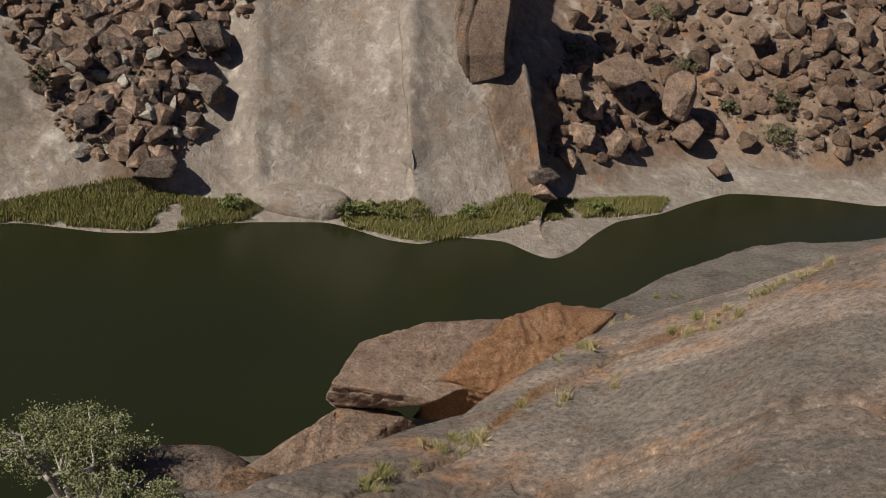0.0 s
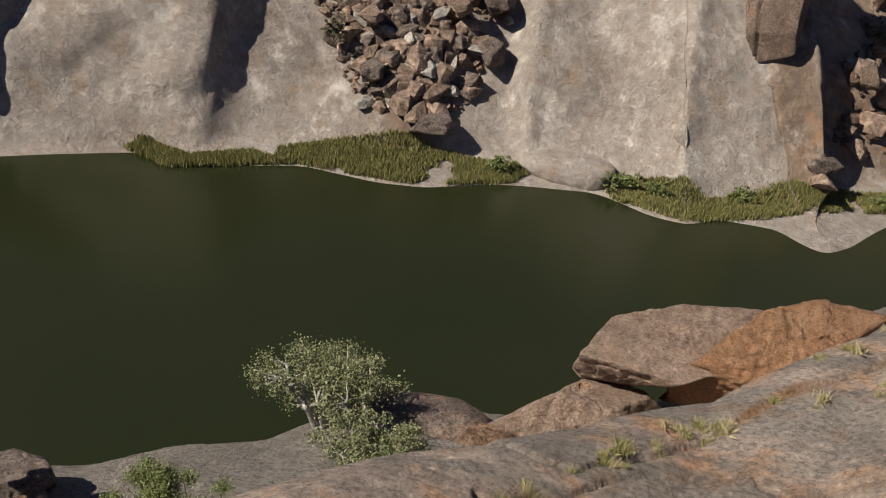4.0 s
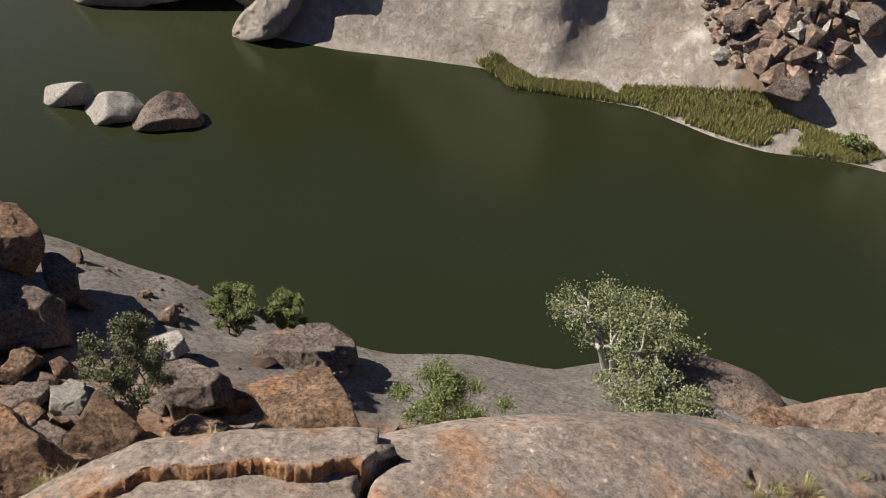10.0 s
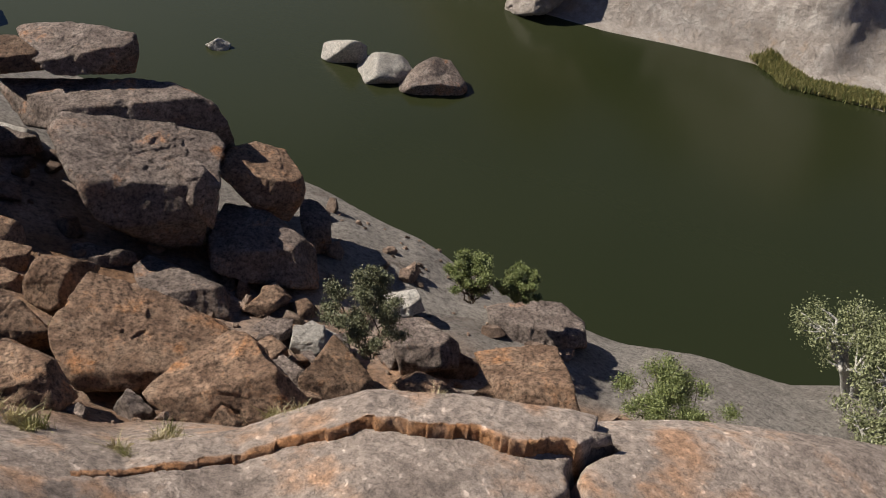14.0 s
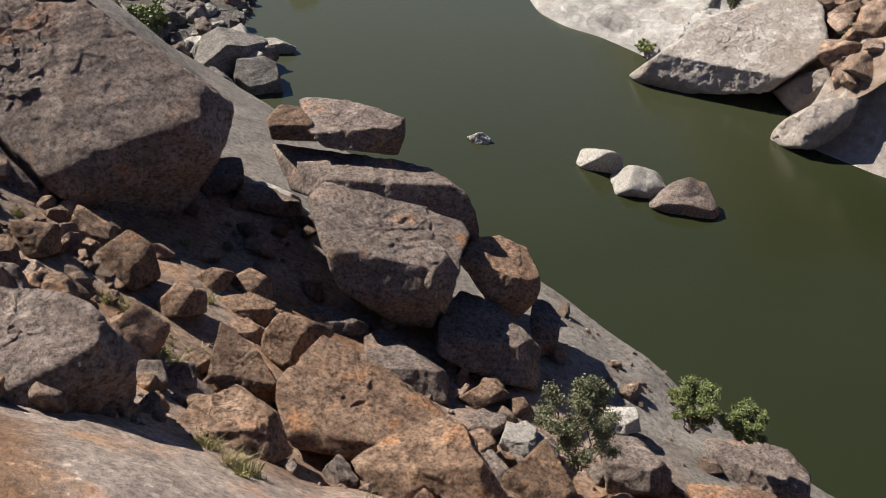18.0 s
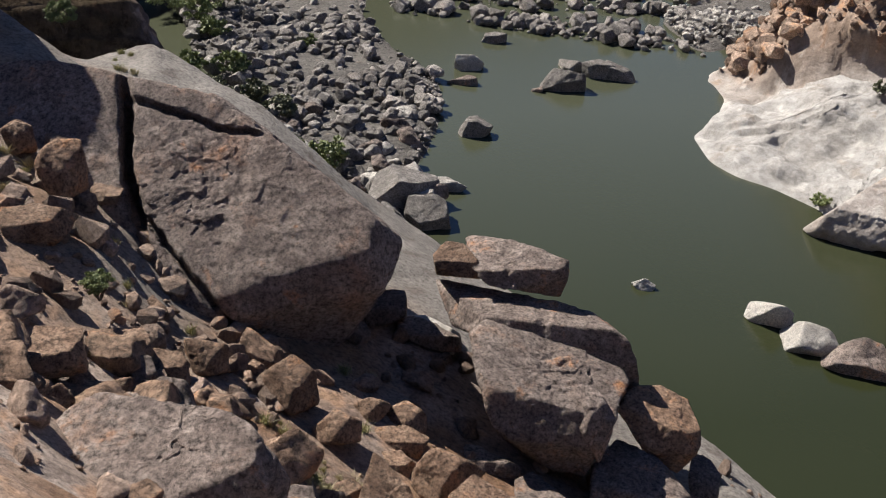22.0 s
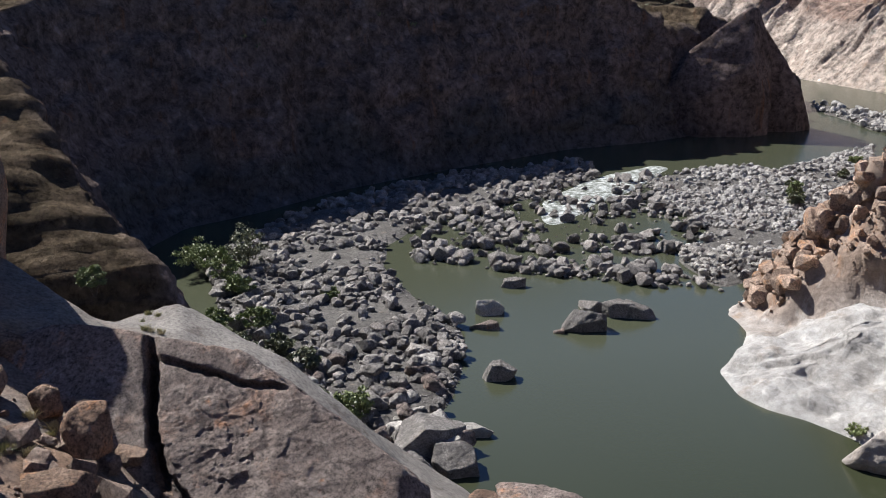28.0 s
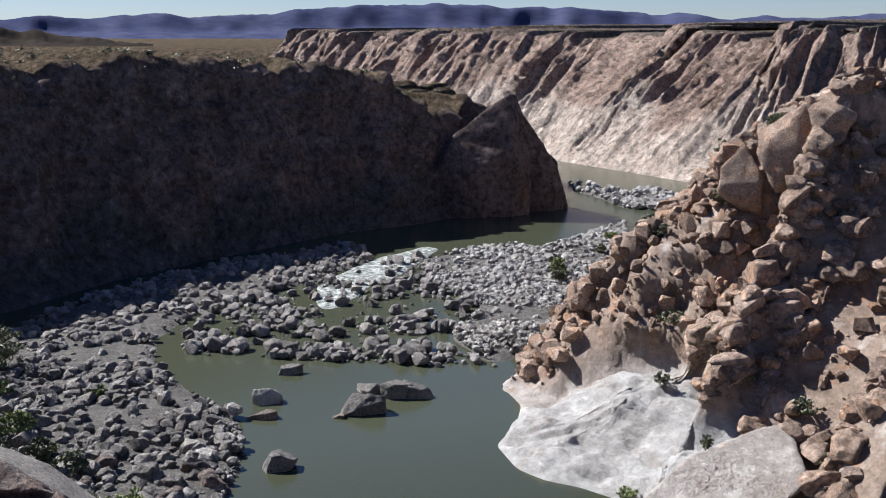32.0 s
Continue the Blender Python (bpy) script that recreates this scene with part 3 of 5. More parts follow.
def cliff_rough(x, y, z, u, d):
    pillars = ridged(u[:, None] * 0.13 + 0 * z, z * 0.015, 0.0, 4) * (0.5 + 1.2 * smooth01(u, 90, 190)[:, None])
    ledges = 0.6 * smooth01(u, 60, 120)[:, None] * vfbm(u[:, None] * 0.06, z * 0.4, 0.0, 3) + 1.3 * vfbm(x * 0.12, y * 0.12, z * 0.12, 4) + 0.5 * vfbm(u[:, None] * 0.5, z * 0.5, 0.0, 3)
    return smooth01(z, -1, 6) * (pillars + ledges) * (1 - smooth01(z, 41, 47) * 0.5)


cliff, cliff_pts = build_bank("cliff", "brown canyon cliff lying in shade, its colour darkened for it, flat scrubby top", CLIFF_LINE, 0.8, cliff_profile, MAT_CLIFF, turn=1, rough=cliff_rough)

# ---- the sunlit canyon wall round the next bend ----
WALL_LINE = [(-620, 120), (-540, 170), (-470, 205), (-420, 222), (-394, 216), (-350, 222), (-312, 226), (-290, 240), (-262, 262), (-235, 290), (-200, 330)]


def wall_profile(u, c):
    v = np.linspace(0, 1, 260)[None, :]
    hgt = (50 + 2.5 * vfbm(u * 0.02, 2.5)[:, None])
    z = np.where(v < 0.7, (v / 0.7) ** 1.05 * hgt, hgt + (v - 0.7) * 14)
    d = np.where(v < 0.7, v / 0.7 * 62, 62 + np.maximum(v - 0.7, 0) ** 1.5 * 2600)
    pale = (1 - smooth01(v + 0.12 * vfbm(u[:, None] * 0.03, v * 3), 0.22, 0.4))
    return d + 0 * z, z - 0.5, pale + 0 * z, smooth01(v, 0.68, 0.74) * 0.8 + 0 * z


def wall_rough(x, y, z, u, d):
    return smooth01(z, 0, 8) * (2.0 * ridged(u[:, None] * 0.045, z * 0.018, 0.0, 5) + 2.4 * ridged(u[:, None] * 0.17, z * 0.035, 3.0, 4) * smooth01(z, 10, 26) + 0.8 * ridged(u[:, None] * 0.3, z * 0.09, 5.0, 4))


canyon_wall, _ = build_bank("canyon_wall", "sunlit pinkish canyon wall with dark clefts", WALL_LINE, 0.9, wall_profile, MAT_WALL, turn=1, rough=wall_rough)


# ---- ground to the horizon, far hills ----
def build_ground():
    az = np.arange(-180, 180.1, 2.0)
    r = np.concatenate([[0, 60, 200, 330], np.geomspace(420, 4700, 60)])
    A, Rr = np.meshgrid(az, r, indexing="ij")
    x, y = -Rr * np.sin(np.radians(A)), Rr * np.cos(np.radians(A))
    z = -6 + 50 * smooth01(Rr, 640, 760) + smooth01(Rr, 800, 1500) * 5 * vfbm(x * 0.002, y * 0.002, 0, 4)
    far = np.abs(A - 10) > 128
    z = np.where(far, -6 + 50.0 * smooth01(Rr, 330, 430), z)
    return tagged(grid_mesh("ground", np.stack([x, y, z], 2), MAT_CLIFF, None, np.ones_like(z)), "dry scrub plateau reaching to far hills", "ground", kind="structure")


ground = build_ground()


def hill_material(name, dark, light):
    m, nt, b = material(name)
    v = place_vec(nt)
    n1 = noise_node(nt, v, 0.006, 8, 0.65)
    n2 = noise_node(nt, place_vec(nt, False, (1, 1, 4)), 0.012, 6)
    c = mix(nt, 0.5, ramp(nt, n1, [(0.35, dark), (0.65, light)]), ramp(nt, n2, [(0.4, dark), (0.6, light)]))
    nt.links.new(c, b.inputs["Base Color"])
    b.inputs["Roughness"].default_value = 1.0
    b.inputs["Specular IOR Level"].default_value = 0.0
    return m


def build_hills(name, label, rng, az0, az1, heights, depth, mat, seed):
    az = np.linspace(az0, az1, 420)
    base = np.interp(np.linspace(0, 1, 420), np.linspace(0, 1, len(heights)), heights)
    v = np.linspace(0, 1, 40)[None, :]
    h = base[:, None] * (1 + 0.10 * vfbm(az * 0.55, seed)[:, None]) * (0.45 * smooth01(v, 0, 0.75) + 0.55 * smooth01(v, 0.5, 0.72)) + 2.0 * vfbm(az[:, None] * 1.2, v * 4, seed, 3) * smooth01(v, 0, 0.3)
    rr = rng + v * depth + depth * 0.10 * vfbm(az[:, None] * 0.3, v * 1.0, seed, 3)
    x, y = -rr * np.sin(np.radians(az))[:, None], rr * np.cos(np.radians(az))[:, None]
    return tagged(grid_mesh(name, np.stack([x, y, 44 + h + 0 * x], 2), mat), label, "hills", kind="structure")


# Distance haze is put into the far range's colour as blue.
HILL_HAZE = hill_material("haze_blue_hill_rock", (0.034, 0.040, 0.082), (0.066, 0.070, 0.118))
HILL_NEAR = hill_material("dark_hill_rock", (0.020, 0.018, 0.016), (0.044, 0.036, 0.030))
hills_far = build_hills("hills_far", "long mesa range on the horizon, haze blue in its colour", 3500, 20, 120, [50, 60, 70, 64, 72, 84, 76, 98, 114, 122, 118, 90, 84, 78, 60, 64, 50, 40, 60, 50], 700, HILL_HAZE, 1.0)
hill_dark = build_hills("hill_dark", "low dark rocky hills on the plateau", 900, 82, 112, [0, 6, 14, 24, 18, 14, 20, 10, 12, 6], 120, HILL_NEAR, 4.0)

# ---- the river ----
def build_water():
    az = np.arange(-70, 150.1, 1.5)
    r = np.concatenate([[30], np.geomspace(40, 640, 70)])
    A, Rr = np.meshgrid(az, r, indexing="ij")
    x, y = -Rr * np.sin(np.radians(A)), Rr * np.cos(np.radians(A))
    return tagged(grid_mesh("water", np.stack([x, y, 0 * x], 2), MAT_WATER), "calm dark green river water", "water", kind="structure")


water = build_water()


# ---- rocks ----
_sphere = {}


def unit_sphere(level):
    if level not in _sphere:
        bm = bmesh.new()
        bmesh.ops.create_icosphere(bm, subdivisions=level, radius=1.0)
        bm.verts.ensure_lookup_table()
        _sphere[level] = (np.array([v.co[:] for v in bm.verts]), np.array([[v.index for v in f.verts] for f in bm.faces]))
        bm.free()
    return _sphere[level]


def rock_shape(shape, seed, level, size=(1, 1, 1), sharp=90.0, grain=1.0, cracks=0):
    """Vertices of a weathered rock: a rounded polyhedron cut by joint planes, with relief; about 1 across before size."""
    rs = np.random.RandomState(seed)
    u, faces = unit_sphere(level)
    if shape == "round":
        n = rs.normal(size=(18, 3))
        dist = 0.42 + 0.11 * rs.rand(18)
        sharp = sharp * 0.3
    else:
        n = np.array([(1, 0, 0), (-1, 0, 0), (0, 1, 0), (0, -1, 0), (0, 0, 1), (0, 0, -1)], float)
        jit = {"slab": 0.13, "block": 0.26, "shard": 0.3, "dome": 0.1}[shape]
        n = n + rs.normal(size=n.shape) * jit
        dist = np.array([0.5, 0.5, 0.5, 0.5, 0.5, 0.5]) * (0.92 + 0.12 * rs.rand(6))
        if shape == "shard":
            n = np.concatenate([n, [(0.8, 0.3, 0.75), (-0.9, 0.2, 0.6), (0.1, -0.9, 0.6)]])
            dist = np.concatenate([dist, [0.3, 0.36, 0.34]])
        cut = rs.normal(size=(10, 3))
        n = np.concatenate([n, cut])
        dist = np.concatenate([dist, (0.46 if shape != "slab" else 0.60) + 0.17 * rs.rand(10)])
        if shape == "dome":
            sharp = 4.0
    n = n / np.linalg.norm(n, axis=1)[:, None]
    q = np.maximum(u @ n.T, 0) / dist[None, :]
    rad = (q ** sharp).sum(1) ** (-1.0 / sharp)
    p = u * rad[:, None] * np.array(size)[None, :]
    big = float(np.mean(size))
    o = rs.rand(3) * 40
    f1, f2 = 1.6 / big, 5.5 / big
    rel = 0.020 * vfbm(p[:, 0] * f1 + o[0], p[:, 1] * f1 + o[1], p[:, 2] * f1 + o[2], 3)
    step = 3.4 * vfbm(p[:, 0] * f1 * 1.7 + o[2], p[:, 1] * f1 * 1.7 + o[0], p[:, 2] * f1 * 2.4 + o[1], 2)
    rel = rel + (0.007 if level < 6 else 0.0025) * (np.floor(step) + smooth01(step - np.floor(step), 0.62, 1.0))
    if level >= 4:
        rel = rel + 0.006 * vfbm(p[:, 0] * f2 + o[1], p[:, 1] * f2 + o[2], p[:, 2] * f2 + o[0], 3)
    if level >= 5 and shape != "dome":
        k3 = 1.9
        knob = vfbm(p[:, 0] * k3 + o[1], p[:, 1] * k3 + o[0], p[:, 2] * k3, 3)
        rel = rel + (0.05 if big > 4 else 0.028) / big * knob
    for k in range(cracks):
        pn = rs.normal(size=3) * (1, 1, 0.3)
        pn /= np.linalg.norm(pn)
        off = p @ pn - (rs.rand() - 0.5) * 0.5 * big + 0.05 * big * vfbm(p[:, 0] * f1, p[:, 1] * f1 + 9, p[:, 2] * f1, 3)
        rel = rel - 0.06 * np.exp(-(off / (0.10 + 0.004 * big)) ** 2)
    p = p + u * (rel * big * grain)[:, None]
    return p, faces


def rock_data(name, p, faces, mat, smooth=True):
    me = bpy.data.meshes.new(name)
    me.vertices.add(len(p))
    me.vertices.foreach_set("co", p.astype(np.float32).ravel())
    k = faces.shape[1]
    me.loops.add(faces.size)
    me.loops.foreach_set("vertex_index", faces.astype(np.int32).ravel())
    me.polygons.add(len(faces))
    me.polygons.foreach_set("loop_start", np.arange(0, faces.size, k, dtype=np.int32))
    me.polygons.foreach_set("use_smooth", np.full(len(faces), smooth))
    me.update(calc_edges=True)
    me.materials.append(mat)
    return me


LOOKS = {"sheet": (MAT_NEAR, "brown-grey"), "slab": (SLAB_ROCK, "purple-grey"), "red": (BOULDER_RED, "rust-red"), "grey": (BOULDER_GREY, "grey weathered"), "pale": (BOULDER_PALE, "pale bleached"), "hill": (BOULDER_HILL, "sunlit orange-brown"), "orange": (BOULDER_ORANGE, "crumbling orange"), "dark": (BOULDER_DARK, "dark grey"), "brown": (BOULDER_BROWN, "brown"), "cliff": (MAT_CLIFF, "dark brown"), "bank": (MAT_FAR, "pale smooth")}
FORMS = {"block": "angular granite boulder", "slab": "flat-topped granite slab", "round": "rounded granite boulder", "shard": "pointed wedge of split granite", "dome": "smooth granite hump"}
_count = [100]


def boulder(x, y, z, w, d, h, yaw, shape, hue, tilt=0, roll=0, where="on the boulder slope", group="boulders on the slope", cracks=0, seed=None):
    _count[0] += 1
    sd = seed or _count[0]
    level = 7 if seed == 11 else 4 if "hill" in group else 6 if w > 5 else 5
    p, f = rock_shape(shape, sd, level, (w, d, h), cracks=cracks)
    ob = new("boulder" if shape != "slab" else "rock_slab", rock_data("boulder", p, f, LOOKS[hue][0]))
    if not tilt and not roll and shape != "dome":
        tilt, roll = (sd * 53 % 41 - 20) * 0.75, (sd * 71 % 41 - 20) * 0.75
    ob.matrix_world = pose(x, y, z, tilt, roll, yaw + (sd * 37 % 17 - 8))
    return tagged(ob, LOOKS[hue][1] + " " + FORMS[shape] + " " + where, "boulder", group)


def hewn(x, y, z, yaw, dip, joints, depth, ridge, up, side, form, hue, cracks=(), where="on the boulder slope", under=-4):
    """A block bounded by joint planes: (angle, distance) round its face, then a top and a front face that meet in a ridge."""
    _count[0] += 1
    rs = np.random.RandomState(_count[0])
    ang, dist = np.radians([j[0] for j in joints]), np.array([j[1] for j in joints])
    n = np.column_stack([np.cos(ang), np.sin(ang), rs.uniform(-0.12, 0.10, len(ang))])
    high = 2 * float(np.mean(dist))
    size = max(2 * float(dist.max()), 0.5)
    at = np.array((0, ridge * high, depth / 2))
    k, g, j = radians(up), radians(side), radians(under)
    if form == "round":
        extra = [((0, 0.5, 0.85), depth * 0.5), ((0.6, -0.2, 0.75), depth * 0.52), ((-0.6, 0.0, 0.8), depth * 0.52)]
    else:
        extra = [((math.sin(g), math.sin(k) * math.cos(g), math.cos(k) * math.cos(g)), None), ((math.sin(g * 0.5), math.sin(j), math.cos(j)), None)]
        extra += [((rs.choice((-1, 1)) * 0.7, 0.1, 0.7), 0.36 * size + 0.15 * depth), ((0.2 * rs.normal(), -0.75, 0.65), 0.30 * high + 0.30 * depth)]
    for v, d in extra:
        v = np.array(v) / np.linalg.norm(v)
        n, dist = np.vstack([n, v]), np.append(dist, max(float(v @ at), 0.16 * depth) if d is None else d)
    n, dist = np.vstack([n, (0, 0, -1)]), np.append(dist, depth * 0.6)
    n = n / np.linalg.norm(n, axis=1)[:, None]
    level = 7 if size > 13 else 6 if size > 4 else 5
    u, faces = unit_sphere(level)
    sharp = 14.0 if form == "round" else 60.0
    q = np.maximum(u @ n.T, 0) / dist[None, :]
    p = u * ((q ** sharp).sum(1) ** (-1.0 / sharp))[:, None]
    o = rs.rand(3) * 50
    big = min(size, 6.0)

    def field(f, octaves, k=0):
        return vfbm(p[:, 0] * f + o[k % 3], p[:, 1] * f + o[(k + 1) % 3], p[:, 2] * f + o[(k + 2) % 3], octaves)
    rel = 0.020 * big * field(1.3 / big, 3) + 0.011 * big * ridged(p[:, 0] * 2.6 / big + o[0], p[:, 1] * 2.6 / big + o[1], p[:, 2] * 2.6 / big, 3)
    step = 2.6 * field(1.5 / big, 2, 1)
    if size < 6:
        rel = rel + 0.022 * big ** 0.7 * (np.floor(step) + smooth01(step - np.floor(step), 0.75, 1.0))
    else:
        chips = field(0.55, 4, 1)
        rel = rel - 0.11 * smooth01(chips, 0.25, 0.4) - 0.08 * smooth01(field(0.9, 3, 2), 0.4, 0.5)
    if hue == "orange":
        rel = rel + 0.10 * ridged(p[:, 0] * 1.6, p[:, 1] * 1.6, p[:, 2] * 1.6, 4) - 0.18 * smooth01(field(0.4, 4), 0.1, 0.25)
    rel = rel + 0.035 * field(2.2, 3, 2) + (0.05 * ridged(p[:, 0] * 0.9 + o[1], p[:, 1] * 0.9, p[:, 2] * 0.9 + o[2], 3) if size > 4 else 0)
    gap = np.zeros(len(p))
    for i, (a_, c_, mid, half) in enumerate(cracks):
        ca, sa = math.cos(radians(a_)), math.sin(radians(a_))
        off = p[:, 0] * ca + p[:, 1] * sa - c_ + 0.22 * field(0.3, 3, 1)
        here = 1 - smooth01(np.abs(p[:, 1] * ca - p[:, 0] * sa - mid), half, half + 0.8)
        gap += here * ((3.0, 1.2, 0.8)[i] * np.exp(-(off / (0.30, 0.17, 0.15)[i]) ** 4) + 0.18 * smooth01(off, -0.2, 0.2))
    p = p + u * rel[:, None]
    p[:, 2] -= gap * smooth01(p[:, 2], -depth * 0.4, 0.0)
    ob = new("boulder" if form != "slab" else "rock_slab", rock_data("boulder", p, faces, LOOKS[hue][0]))
    right = Vector((math.cos(radians(yaw)), math.sin(radians(yaw)), 0))
    out = Vector((math.sin(radians(yaw)) * math.cos(radians(dip)), -math.cos(radians(yaw)) * math.cos(radians(dip)), math.sin(radians(dip))))
    rise = out.cross(right)
    ob.matrix_world = Matrix(((right.x, rise.x, out.x, x), (right.y, rise.y, out.y, y), (right.z, rise.z, out.z, z), (0, 0, 0, 1)))
    return tagged(ob, LOOKS[hue][1] + " " + FORMS[form] + " " + where, "boulder", "boulders on the slope")


# the boulder slope below the rim, loose rocks on the dome, slabs at the far bank's foot
hewn(-59.2, -1.7, 20.9, 92, 25, ((-139, 5.15), (-124, 5.46), (-119, 5.81), (-107, 7.22), (-42, 11.14), (-33, 11.01), (-7, 10.7), (49, 5.65), (71, 6.66), (72, 6.77), (88, 9.33), (105, 12.48)), 12.0, -0.30, 30, -14, "slab", "slab", cracks=((-177, 4.0, -3.5, 5.5), (-145, 3.19, 2.3, 4.4), (-111, -4.82, -2.7, 3.9)))
hewn(-58.2, -7.4, 19.7, 97, 27, ((-149, 1.85), (-72, 2.23), (1, 1.65), (85, 2.74), (175, 1.39)), 2.5, 0.18, 52, 0, "block", "red")
hewn(-55.4, 16.3, 18.0, 74, 29, ((-162, 2.47), (-126, 1.85), (-95, 1.47), (-21, 3.35), (10, 3.2), (76, 1.17), (87, 1.25), (112, 2.23)), 3.7, -0.1, 55, -8, "slab", "grey")
hewn(-56.2, 13.1, 17.9, 77, 29, ((-168, 1.41), (-92, 0.93), (-6, 1.67), (41, 0.89), (87, 1.04), (136, 1.28)), 2.4, -0.02, 52, 0, "block", "red")
hewn(-52.5, 17.4, 14.9, 72, 32, ((-151, 4.62), (-106, 1.67), (-102, 1.52), (19, 4.81), (59, 2.73), (82, 1.75)), 5.7, 0.08, 62, 0, "slab", "grey")
hewn(-47.6, 16.9, 14.1, 71, 36, ((-153, 3.21), (-119, 3.84), (-91, 4.44), (-20, 3.76), (30, 4.16), (70, 2.79), (72, 2.83), (146, 5.57)), 7.4, -0.1, 50, 10, "slab", "grey")
hewn(-44.4, 18.2, 14.8, 68, 36, ((-164, 0.87), (-142, 1.06), (-16, 1.45), (24, 0.96), (54, 1.06), (91, 1.38), (168, 1.2)), 2.2, 0.1, 52, 0, "round", "grey")
hewn(-46.6, 23.4, 12.0, 63, 36, ((-137, 1.52), (-119, 1.67), (-33, 2.68), (15, 2.06), (75, 1.82), (103, 2.02), (165, 2.51)), 4.4, -0.04, 50, 12, "block", "red")
hewn(-42.6, 20.9, 10.2, 64, 40, ((-175, 2.66), (-112, 1.92), (-95, 2.13), (2, 3.15), (52, 1.95), (77, 2.16), (149, 2.82)), 4.8, -0.02, 50, 0, "slab", "grey")
hewn(-44.6, 25.8, 8.7, 60, 39, ((-165, 0.69), (-107, 1.81), (4, 0.88), (38, 0.97), (165, 1.27)), 1.9, -0.02, 52, 0, "block", "grey")
hewn(-45.3, 12.1, 11.4, 75, 39, ((-143, 1.47), (-111, 0.56), (-97, 0.76), (13, 2.26), (72, 0.55), (85, 0.81)), 2.7, -0.02, 60, 0, "slab", "grey")
hewn(-29.8, -2.5, 26.0, 95, 39, ((-134, 2.21), (-117, 2.29), (-95, 3.39), (-12, 3.6), (30, 2.53), (56, 2.04), (71, 1.86), (83, 2.23), (114, 3.19), (131, 3.75)), 4.7, -0.22, 40, -14, "slab", "slab")
hewn(-28.6, -4.8, 23.7, 100, 42, ((-117, 1.12), (-96, 1.35), (15, 1.32), (59, 0.91), (62, 0.95), (170, 1.58)), 2.8, -0.02, 52, 0, "block", "slab")
hewn(-37.0, 6.3, 16.6, 80, 42, ((-131, 1.28), (-63, 2.11), (27, 0.83), (40, 0.78), (56, 1.13), (167, 1.51)), 2.7, -0.22, 35, 14, "shard", "red")
hewn(-29.0, 4.2, 21.1, 82, 45, ((-159, 1.9), (-102, 1.46), (-66, 2.02), (15, 1.8), (49, 1.37), (109, 1.39), (112, 1.39), (140, 1.56)), 3.4, -0.07, 48, 0, "block", "red")
hewn(-33.8, 10.3, 15.9, 73, 44, ((-171, 2.92), (-141, 2.7), (-100, 2.29), (-74, 2.32), (-25, 3.95), (55, 2.34), (64, 2.4), (139, 3.11)), 5.9, -0.22, 42, 10, "block", "red")
hewn(-40.2, 9.2, 14.9, 77, 40, ((-178, 1.45), (-131, 1.39), (-73, 1.04), (-47, 1.2), (64, 1.29), (80, 1.12), (137, 1.16)), 2.9, 0.1, 52, 0, "round", "red")
hewn(-40.9, 15.5, 11.0, 69, 42, ((-176, 2.17), (-122, 0.93), (-83, 1.89), (14, 2.05), (61, 0.96), (113, 2.17)), 3.7, -0.04, 55, 0, "slab", "grey")
hewn(-41.9, 4.2, 17.0, 84, 38, ((-153, 1.15), (-89, 0.65), (1, 1.21), (71, 0.77), (125, 0.79)), 1.8, 0.1, 52, 0, "round", "red")
hewn(-46.2, 6.3, 14.8, 82, 37, ((-175, 0.93), (-108, 0.62), (-27, 0.96), (69, 0.66), (116, 0.63)), 1.8, 0.1, 52, 0, "round", "red")
hewn(-46.2, 8.4, 13.8, 80, 38, ((-170, 1.06), (-95, 0.97), (-6, 1.08), (53, 0.94), (125, 1.0)), 2.0, 0.1, 52, 0, "round", "red")
hewn(-43.8, 7.7, 14.4, 80, 39, ((-168, 1.24), (-99, 0.85), (-29, 1.16), (61, 0.85), (93, 0.77)), 1.8, -0.02, 52, 0, "block", "red")
hewn(-41.5, 7.2, 14.8, 80, 40, ((-165, 0.68), (-106, 0.65), (-29, 0.75), (51, 0.6), (96, 0.66)), 1.4, -0.02, 52, 0, "block", "red")
hewn(-44.3, 2.2, 18.0, 87, 36, ((-165, 1.17), (-132, 1.22), (-69, 1.28), (3, 1.29), (52, 1.32), (124, 1.35)), 2.5, 0.1, 52, 0, "round", "red")
hewn(-38.1, -7.6, 25.2, 101, 33, ((-164, 0.98), (-96, 1.04), (-1, 1.21), (76, 0.98), (147, 1.08)), 2.1, -0.07, 52, 0, "block", "red")
hewn(-42.8, -5.5, 21.8, 97, 33, ((-171, 1.4), (-99, 0.98), (-44, 1.13), (15, 1.23), (85, 1.02)), 2.6, -0.07, 52, 0, "block", "red")
hewn(-43.0, -3.6, 20.4, 95, 34, ((-102, 1.09), (6, 0.85), (75, 1.08), (166, 0.9)), 1.7, 0.08, 52, 0, "block", "red")
hewn(-45.3, -1.8, 19.4, 92, 34, ((-169, 0.93), (-94, 0.77), (5, 0.96), (73, 0.72)), 2.0, 0.1, 52, 0, "round", "red")
hewn(-47.6, 0.2, 17.1, 90, 35, ((-173, 0.7), (-104, 0.55), (2, 0.74), (52, 0.42)), 1.5, -0.02, 52, 0, "block", "red")
hewn(-37.4, -6.6, 23.9, 100, 34, ((-168, 0.62), (-71, 0.46), (37, 0.6), (112, 0.46)), 1.4, 0.1, 52, 0, "round", "red")
hewn(-39.8, -5.4, 22.0, 98, 35, ((-161, 0.56), (-92, 0.32), (9, 0.58), (92, 0.32)), 0.8, 0.1, 52, 0, "round", "red")
